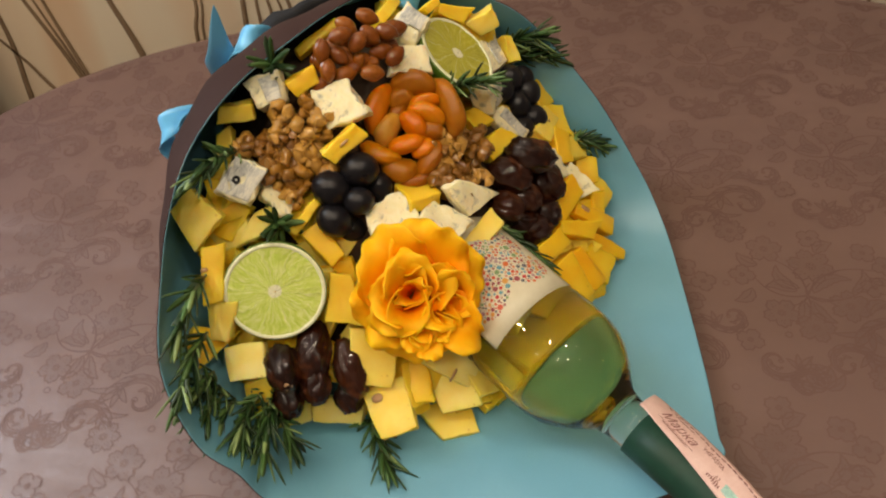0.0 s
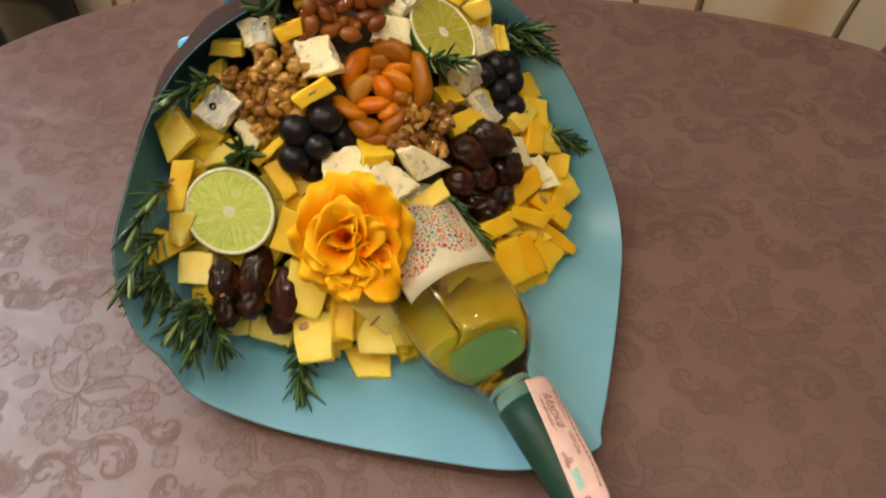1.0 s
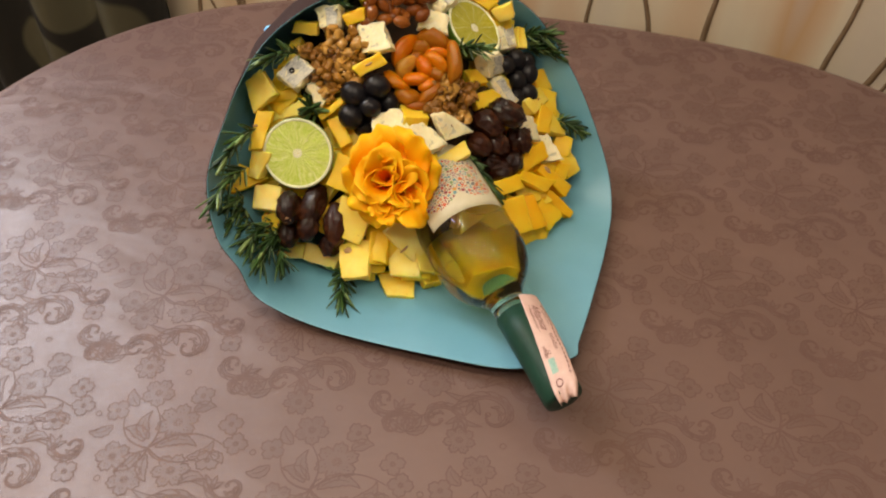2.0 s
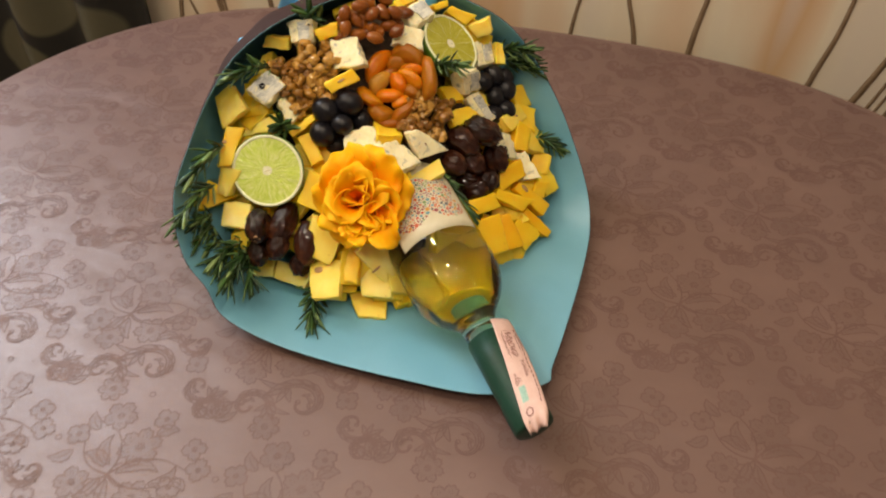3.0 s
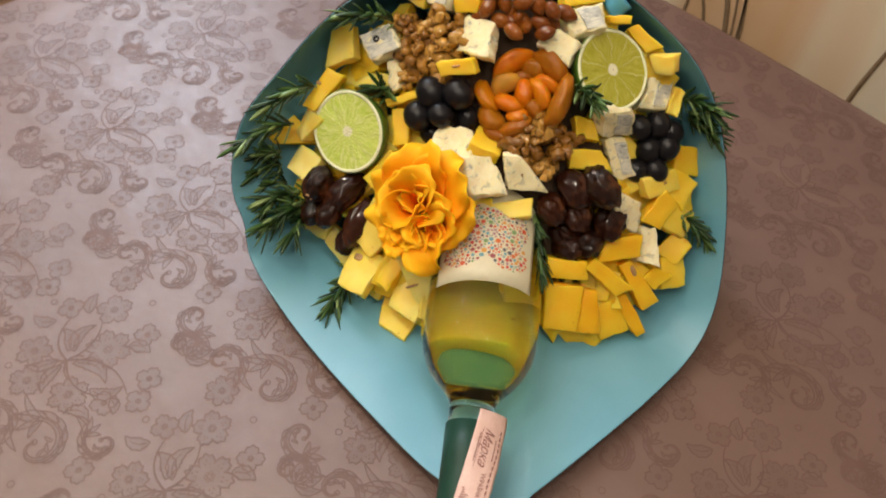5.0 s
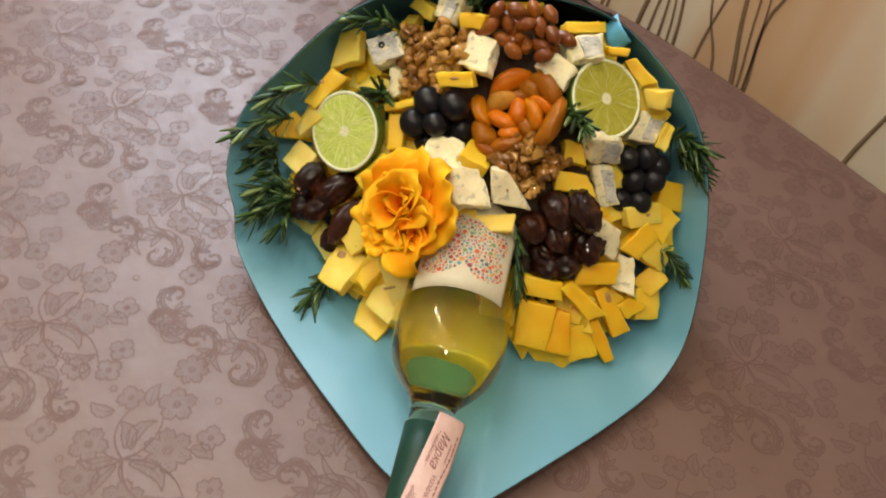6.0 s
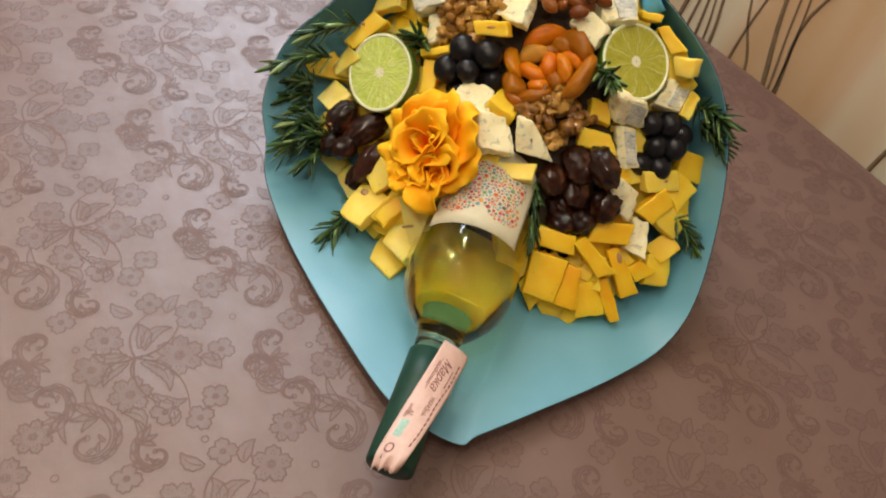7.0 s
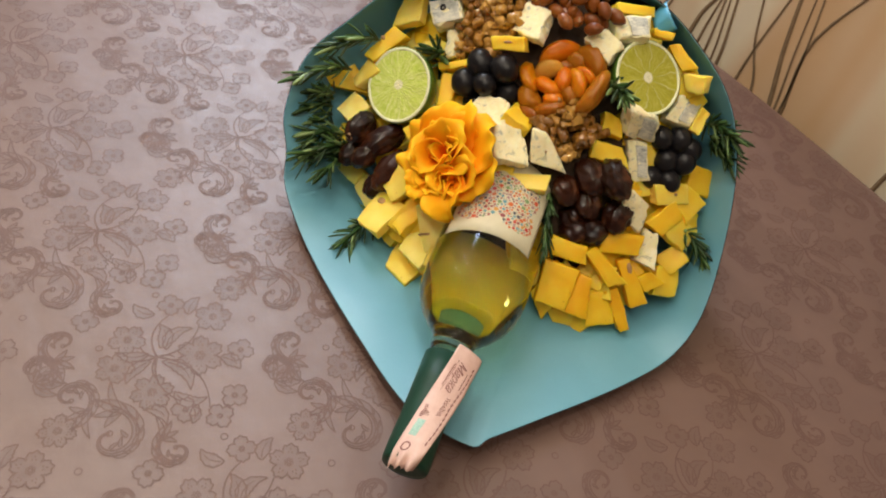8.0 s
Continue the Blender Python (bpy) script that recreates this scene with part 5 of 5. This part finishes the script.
cheese_slice(0.2062, 0.4942, 0.7831, 50, -14, 71, 11, 38, 0.21, -0.15, 0.010, True)
cheese_slice(0.1968, 0.4792, 0.7822, 50, -11, 65, 22, 28, -0.12, -0.11, 0.016, True)
cheese_slice(0.2023, 0.5255, 0.8014, 47, -22, 82, 16, 15, -0.22, -0.40, 0.012, True)
cheese_slice(0.1768, 0.5471, 0.8425, 43, -28, 91, 27, 18, 0.15, -0.10)
cheese_mark(cheese_slice(0.1658, 0.5561, 0.8580, 50, 2, 73, 31, 17, 0.02, -0.15), (0.003, 0), (0.0018, 0.0012))
cheese_slice(0.1656, 0.5915, 0.8598, 46, 22, 62, 29, 22, 0.10, 0.15)
cheese_slice(0.1835, 0.5690, 0.8300, 48, 0, 75, 26, 22, 0.05, 0.10)
cheese_slice(0.1416, 0.5831, 0.9083, 53, 13, 28, 9, 20, -0.02, -0.15)
cheese_slice(0.1230, 0.5796, 0.9332, 78, -26, 6, 19, 14, 0.16, -0.09)
cheese_slice(0.1025, 0.5805, 0.9444, 48, -22, 56, 11, 22, -0.13, -0.46)
cheese_slice(0.0883, 0.5660, 0.9594, 50, 3, 56, 16, 6, 0.09, -0.17)
cheese_slice(0.0603, 0.5583, 0.9655, 47, 6, 72, 35, 8, -0.03, -0.06)
cheese_slice(0.0130, 0.5317, 0.9654, 29, -15, 35, 32, 6, 0.09, 0.55)
cheese_slice(0.0082, 0.4890, 0.9620, 59, -13, 27, 19, 11, 0.12, 0.07)
cheese_slice(-0.0363, 0.4791, 0.9494, 72, 1, 2, 22, 11, -0.10, 0.25)
cheese_slice(-0.0489, 0.4752, 0.9292, 36, -17, 16, 12, 18, -0.03, 0.46)
cheese_slice(-0.0566, 0.4630, 0.9164, 29, -30, 32, 14, 10, -0.07, 0.60)
cheese_mark(cheese_slice(0.0302, 0.4597, 0.9345, 59, -21, 33, 28, 11, 0.01, -0.11), (0, 0.001), (0.0035, 0.0009))
cheese_slice(-0.0004, 0.4352, 0.8990, 41, -29, 41, 26, 6, 0.02, -0.02)
cheese_slice(0.0098, 0.4264, 0.8829, 40, -11, 38, 13, 28, 0.08, -0.03)
cheese_slice(0.0187, 0.4027, 0.8559, 45, 12, -4, 21, 31, -0.38, -0.26)
cheese_slice(0.0701, 0.4585, 0.8947, -4, 15, 35, 23, 24, -0.08, 0.10)
cheese_slice(0.1111, 0.4453, 0.8629, 25, -12, 49, 30, 14, 0.09, 0.06)
cheese_slice(0.0911, 0.4344, 0.8617, 43, -12, 35, 15, 7, 0.03, -0.07)
cheese_slice(0.1263, 0.5065, 0.8857, 47, 6, 52, 29, 15, -0.16, -0.40)
cheese_slice(0.1123, 0.5156, 0.9019, 33, 9, 42, 16, 15, -0.11, -0.42)

# ---------------------------------------------------------------- blue and soft cheese
blue_cheese(0.0523, 0.4384, 0.8926, 36, -7, 24, 30, 20, -0.16, -0.05, "white")
blue_cheese(0.0869, 0.4368, 0.8843, 33, 11, 67, 28, 29, -0.05, -0.26, "white")
blue_cheese(0.1036, 0.4578, 0.8858, 62, 3, 48, 21, 26, -0.45, -0.60, "wedge")
blue_cheese(0.1670, 0.5152, 0.8544, 57, 34, 55, 24, 21, 0.08, -0.55, "crumbly")
blue_cheese(0.1859, 0.5258, 0.8257, 41, 9, 40, 17, 28, -0.11, -0.27, "crumbly")
blue_cheese(0.1270, 0.5347, 0.9044, 91, 21, 75, 31, 22, -0.02, -0.48, "rind")
blue_cheese(0.1368, 0.5336, 0.8776, 58, 1, 60, 17, 32, 0.05, -0.27, "rind")
blue_cheese(0.1281, 0.5780, 0.9106, 41, 13, 60, 23, 24, -0.05, 0.35, "rind")
blue_cheese(0.0733, 0.5437, 0.9616, 26, -4, 63, 29, 20, 0.12, -0.10, "rind_face")
blue_cheese(0.0735, 0.5191, 0.9509, 43, 15, 12, 25, 18, -0.12, 0.05, "white")
blue_cheese(0.0274, 0.4809, 0.9496, 41, -10, 9, 26, 25, -0.07, -0.24, "white")
blue_cheese(-0.0150, 0.4846, 0.9619, 47, -12, 8, 20, 19, 0.08, -0.01, "rind_face")
blue_cheese(-0.0335, 0.4432, 0.9273, 33, -27, 52, 25, 22, 0.05, -0.12, "rind_top")
blue_cheese(-0.0155, 0.4445, 0.9080, 41, -24, 63, 13, 22, -0.02, 0.27, "white")

# ---------------------------------------------------------------- nuts, fruit and olives
almond(0.0209, 0.5006, 0.9749, -30, 50, -99)
almond(0.0232, 0.4943, 0.9647, -24, 51, -92)
almond(0.0327, 0.4994, 0.9576, 54, 1, 26)
almond(0.0298, 0.5051, 0.9678, 37, 45, -17)
almond(0.0426, 0.5097, 0.9592, 54, 7, 20)
almond(0.0549, 0.5168, 0.9603, 55, 3, 21)
almond(0.0425, 0.5105, 0.9728, 51, -27, 45)
almond(0.0497, 0.5178, 0.9717, 39, 44, -17)
almond(0.0503, 0.4937, 0.9604, 52, 15, 13)
almond(0.0329, 0.5080, 0.9799, 57, -0, 26)
almond(0.0349, 0.5241, 0.9759, 46, 38, -6)
almond(0.0488, 0.5266, 0.9794, 51, 30, 2)
almond(0.0602, 0.5210, 0.9710, 50, 29, 0)
almond(0.0639, 0.5120, 0.9589, 50, -24, 41)
almond(0.0587, 0.5238, 0.9607, 52, 22, 6)
filler = random.Random(5)
for k in range(14):
    x, y = filler.uniform(0.018, 0.066), filler.uniform(-0.009, 0.009)
    almond(x, 0.4920 + 0.52 * x + y, 0.9640 + 0.6 * y + filler.uniform(-0.004, 0.001), 50 + filler.uniform(-15, 15), filler.uniform(-50, 50), filler.uniform(-60, 60))
date(0.1311, 0.4891, 0.8702, 39, 23, -11, 14, 9.7)
date(0.1476, 0.4996, 0.8782, 42, 19, -8, 15.3, 9)
date(0.1594, 0.5044, 0.8463, 12, 42, -62, 12.7, 9.8)
date(0.1409, 0.4863, 0.8518, 34, 28, -22, 11.9, 8.7)
date(0.1277, 0.4710, 0.8581, 37, 23, -12, 10.8, 8.9)
date(0.1554, 0.4854, 0.8319, 31, -29, 50, 11.4, 9.4)
date(0.1386, 0.4764, 0.8362, 39, 16, -5, 11.2, 8.4)
date(0.1480, 0.4740, 0.8300, 40, -20, 30, 11, 9)
date(-0.0224, 0.3692, 0.8340, -21, 35, -81, 13.1, 8.7, True)
date(-0.0251, 0.3652, 0.8038, -19, 33, -78, 11.4, 8)
date(-0.0043, 0.3815, 0.8297, -26, 27, -96, 17.5, 9.4)
date(-0.0043, 0.3650, 0.8186, -19, 33, -81, 11, 8.1)
date(0.0172, 0.3780, 0.8150, -12, 36, -72, 17.5, 8.9)
date(0.0136, 0.3687, 0.7966, -17, 32, -81, 9.9, 8)
olive(0.0363, 0.4581, 0.9147, 46, 17, 13, 11.7)
olive(0.0177, 0.4493, 0.9089, 38, 32, -3, 12.1)
olive(0.0455, 0.4605, 0.8970, 7, 46, -53, 9.4)
olive(0.0342, 0.4433, 0.9018, 44, 18, 12, 9.5)
olive(0.0176, 0.4366, 0.8935, 29, 37, -14, 11.4)
olive(0.0256, 0.4446, 0.8769, 42, 18, 12, 9.5)
olive(0.1310, 0.5590, 0.8900, 50, 9, 4, 7.4)
olive(0.1390, 0.5725, 0.8905, 37, 36, -27, 7.6)
olive(0.1430, 0.5605, 0.8745, 12, 49, -65, 7.8)
olive(0.1518, 0.5725, 0.8765, 21, 45, -52, 7.8)
olive(0.1545, 0.5585, 0.8625, 51, 9, 4, 7.8)
olive(0.1455, 0.5480, 0.8625, 24, 20, 40, 7.2)
olive(0.1485, 0.5790, 0.8850, 30, 40, 10, 7.0)
apricot(-21.8, 15.8, 3, -109, 16.6, 6.5, "fresh", 10)
apricot(-15.6, 2.5, 1, -120, 11.5, 6.2, "pale")
apricot(-21.1, -13.5, 2, -21, 13.0, 5.6, "fresh")
apricot(1.2, 32.3, 2, -8, 15.3, 8.4, "brown", 11)
apricot(24.2, 17.4, 3, -70, 20.2, 6.4, "brown", 11)
apricot(-6.8, 22.6, -2, 25, 8.8, 6.2, "brown")
apricot(8.6, 20.1, 0, 13, 11.0, 4.6, "fresh")
apricot(9.4, 12.4, 2, -20, 12.0, 5.6, "fresh")
apricot(0.1, 5.5, 3, -52, 9.8, 6.1, "fresh")
apricot(13.2, 0.9, -1, -6, 8.2, 5.4, "brown")
apricot(-3.9, -7.0, 2, 17, 12.0, 5.5, "fresh")
apricot(7.2, -10.2, 0, 39, 8.0, 5.2, "fresh")
apricot(11.5, -16.0, -1, 58, 12.8, 5.6, "brown")
apricot(-8.2, -22.7, -2, -11, 12.0, 7.4, "brown")
apricot(2.5, -29.0, -5, 22, 12.6, 5.0, "brown")
apricot(-9.0, 12.0, -4, 70, 9.0, 6.0, "brown")
walnut(0.0074, 0.4841, 0.9507, -52, 10, -129, 0.96)
walnut(-0.0074, 0.4764, 0.9441, -47, 55, -81, 1.11)
walnut(-0.0330, 0.4692, 0.9336, 21, 36, 44, 1)
walnut(-0.0297, 0.4640, 0.9339, -11, -11, -47, 0.87)
walnut(-0.0218, 0.4682, 0.9357, -18, -31, 133, 1.03)
walnut(-0.0185, 0.4584, 0.9213, 26, -1, 42, 0.96)
walnut(-0.0101, 0.4700, 0.9388, 173, 51, 122, 0.99)
walnut(-0.0034, 0.4677, 0.9337, -127, -72, -100, 0.9)
walnut(0.0050, 0.4719, 0.9352, -69, -43, -147, 0.88)
walnut(0.0110, 0.4749, 0.9410, -58, -27, -148, 1.13)
walnut(-0.0116, 0.4611, 0.9258, -97, -23, -95, 1.08)
walnut(-0.0050, 0.4576, 0.9197, -30, -42, -156, 1.07)
walnut(0.0055, 0.4577, 0.9161, -0, 39, -33, 0.94)
walnut(0.0141, 0.4575, 0.9165, -12, 41, -109, 1.07)
walnut(-0.0037, 0.4523, 0.9119, 9, 7, 130, 0.88)
walnut(-0.0105, 0.4484, 0.9075, 28, 49, -63, 0.91)
walnut(-0.0173, 0.4634, 0.9287, 48, 18, 84, 1.09)
walnut(0.0058, 0.4662, 0.9268, -69, 28, -170, 1.12)
walnut(-0.0030, 0.4750, 0.9463, -85, 39, -134, 0.87)
walnut(0.0158, 0.4744, 0.9378, 106, -49, 9, 1)
walnut(0.1011, 0.4959, 0.9002, 27, 59, -1, 0.98)
walnut(0.0880, 0.4791, 0.9057, 11, -53, 136, 0.88)
walnut(0.0968, 0.4851, 0.9009, -175, -55, -51, 0.89)
walnut(0.1105, 0.4909, 0.8923, 19, -39, -70, 1.12)
walnut(0.0860, 0.4723, 0.8980, -26, -11, 158, 0.85)
walnut(0.0977, 0.4768, 0.8918, 163, -30, -49, 1.01)
walnut(0.1103, 0.4839, 0.8817, 42, 38, 82, 0.88)
walnut(0.0860, 0.4639, 0.8926, -143, 85, 137, 1.13)
walnut(0.0971, 0.4674, 0.8866, -6, 20, -73, 0.97)
walnut(0.1093, 0.4754, 0.8815, 29, -5, -52, 0.88)
walnut(0.1117, 0.5036, 0.8964, 121, 41, 92, 0.9)
walnut(0.0932, 0.4893, 0.9074, 22, -37, 100, 1.14)

# ---------------------------------------------------------------- more slices deeper in the heap
def heap_normal(x, y):
    g = 0.001
    return Vector((-(heap_height(x + g, y) - heap_height(x - g, y)) / 2 / g, -(heap_height(x, y + g) - heap_height(x, y - g)) / 2 / g, 1)).normalized()


def deeper_slices():
    rng = random.Random(21)
    n = 0
    while n < 70:
        a, f = rng.uniform(0, math.tau), math.sqrt(rng.uniform(0.30, 1.0))
        x, y = 0.068 + 0.135 * f * math.cos(a), 0.480 + 0.112 * f * math.sin(a)
        if y > 0.60 or x < -0.060 + 0.95 * max(0, y - 0.42) or (x - 0.115) ** 2 * 0.7 + (y - 0.385) ** 2 < 0.0017:
            continue
        if (x - 0.145) ** 2 + (y - 0.488) ** 2 < 0.00080:
            continue
        along, across = 0.635 * (x - 0.1353) - 0.762 * (y - 0.4009), 0.768 * (x - 0.1353) + 0.640 * (y - 0.4009)
        if along > -0.012 and abs(across) < 0.05:
            continue
        p = Vector((x, y, max(TABLE + 0.012, heap_height(x, y) - 0.019 - 0.07 * max(0, f - 0.80))))
        nrm = (heap_normal(x, y) + Vector((rng.uniform(-0.6, 0.6), rng.uniform(-0.9, 0.3), rng.uniform(-0.2, 0.5)))).normalized()
        q = facing(p, nrm, rng.uniform(0, 360))
        e = q.to_euler()
        cheese_slice(p.x, p.y, p.z, math.degrees(e.x), math.degrees(e.y), math.degrees(e.z), rng.uniform(24, 34), rng.uniform(20, 30), rng.uniform(-0.25, 0.25), rng.uniform(-0.3, 0.3), 0.0085)
        n += 1

    for k in range(16):
        f = k / 15
        p = Vector((-0.046 - 0.010 * math.sin(f * 3.1) + rng.uniform(-0.004, 0.004), 0.380 + 0.080 * f, 0.812 + 0.112 * f - 0.005 + rng.uniform(-0.004, 0.004)))
        nrm = Vector((-0.35 + rng.uniform(-0.4, 0.4), -0.7 + rng.uniform(-0.3, 0.3), 0.7))
        e = facing(p, nrm, rng.uniform(0, 360)).to_euler()
        cheese_slice(p.x, p.y, p.z, math.degrees(e.x), math.degrees(e.y), math.degrees(e.z), rng.uniform(22, 28), rng.uniform(20, 26), rng.uniform(-0.2, 0.2), 0.1)
    for k in range(12):
        s, off = -0.13 + 0.0095 * k, (-0.024, 0.0, 0.024)[k % 3]
        p = Vector((0.1353 + 0.635 * s + 0.768 * off, 0.4009 - 0.762 * s + 0.640 * off, TABLE + 0.0165 + 0.0006 * (k % 4)))
        cheese_slice(p.x, p.y, p.z, rng.uniform(-6, 6), rng.uniform(-6, 6), rng.uniform(0, 90), rng.uniform(24, 30), rng.uniform(22, 28), 0.05, 0.1)

    for off in (-0.0225, 0.0, 0.0225):
        s = -0.019
        cheese_slice(0.1340 + 0.635 * s + 0.768 * off, 0.3998 - 0.762 * s + 0.640 * off, TABLE + 0.0200, 6, 0, 40, 22.3, 48, 0.0, 0.0, 0.010)

    # slices tucked inside the far rim
    far_rim = spline([(0.060, 0.572, 0.952), (0.098, 0.580, 0.938), (0.132, 0.584, 0.915), (0.160, 0.580, 0.878), (0.186, 0.566, 0.838), (0.205, 0.545, 0.798)], 12)
    for k, p in enumerate(far_rim):
        p = p + Vector((rng.uniform(-0.004, 0.004), rng.uniform(-0.004, 0.002), rng.uniform(-0.006, 0.0)))
        if (p - Vector((0.145, 0.568, 0.882))).length < 0.034:
            continue
        e = facing(p, (0.55 + rng.uniform(-0.3, 0.3), -0.45 + rng.uniform(-0.3, 0.3), 0.7), rng.uniform(0, 90)).to_euler()
        cheese_slice(p.x, p.y, p.z, math.degrees(e.x), math.degrees(e.y), math.degrees(e.z), rng.uniform(20, 27), rng.uniform(18, 25), rng.uniform(-0.2, 0.2), rng.uniform(-0.2, 0.2))
    # the pile between the flower and the bottle
    for x, y, z, rx, ry, rz, w, h in ((0.066, 0.378, 0.806, 47, 13, 14, 36, 30), (0.084, 0.377, 0.797, 50, 8, 16, 34, 30), (0.052, 0.372, 0.797, 44, 8, 4, 30, 30), 
                                      (0.104, 0.384, 0.800, 36, 22, 12, 30, 30), (0.030, 0.377, 0.792, 44, 2, -4, 34, 30)):
        cheese_slice(x, y, z - 0.009, rx + rng.uniform(-8, 8), ry + rng.uniform(-12, 12), rz + rng.uniform(-35, 35), w, h, rng.uniform(-0.22, 0.22), rng.uniform(-0.3, 0.3))

    cheese_slice(0.122, 0.4125, 0.7675, 2, -3, 50, 26, 25, 0.05, 0.05)
    for x, y, z, rz in ((0.094, 0.379, 0.782, 20), (0.106, 0.386, 0.772, 48), (0.088, 0.396, 0.790, 35), (0.112, 0.400, 0.768, 62)):
        cheese_slice(x, y, z, 22, 12, rz, 28, 26, 0.08, 0.1)


deeper_slices()
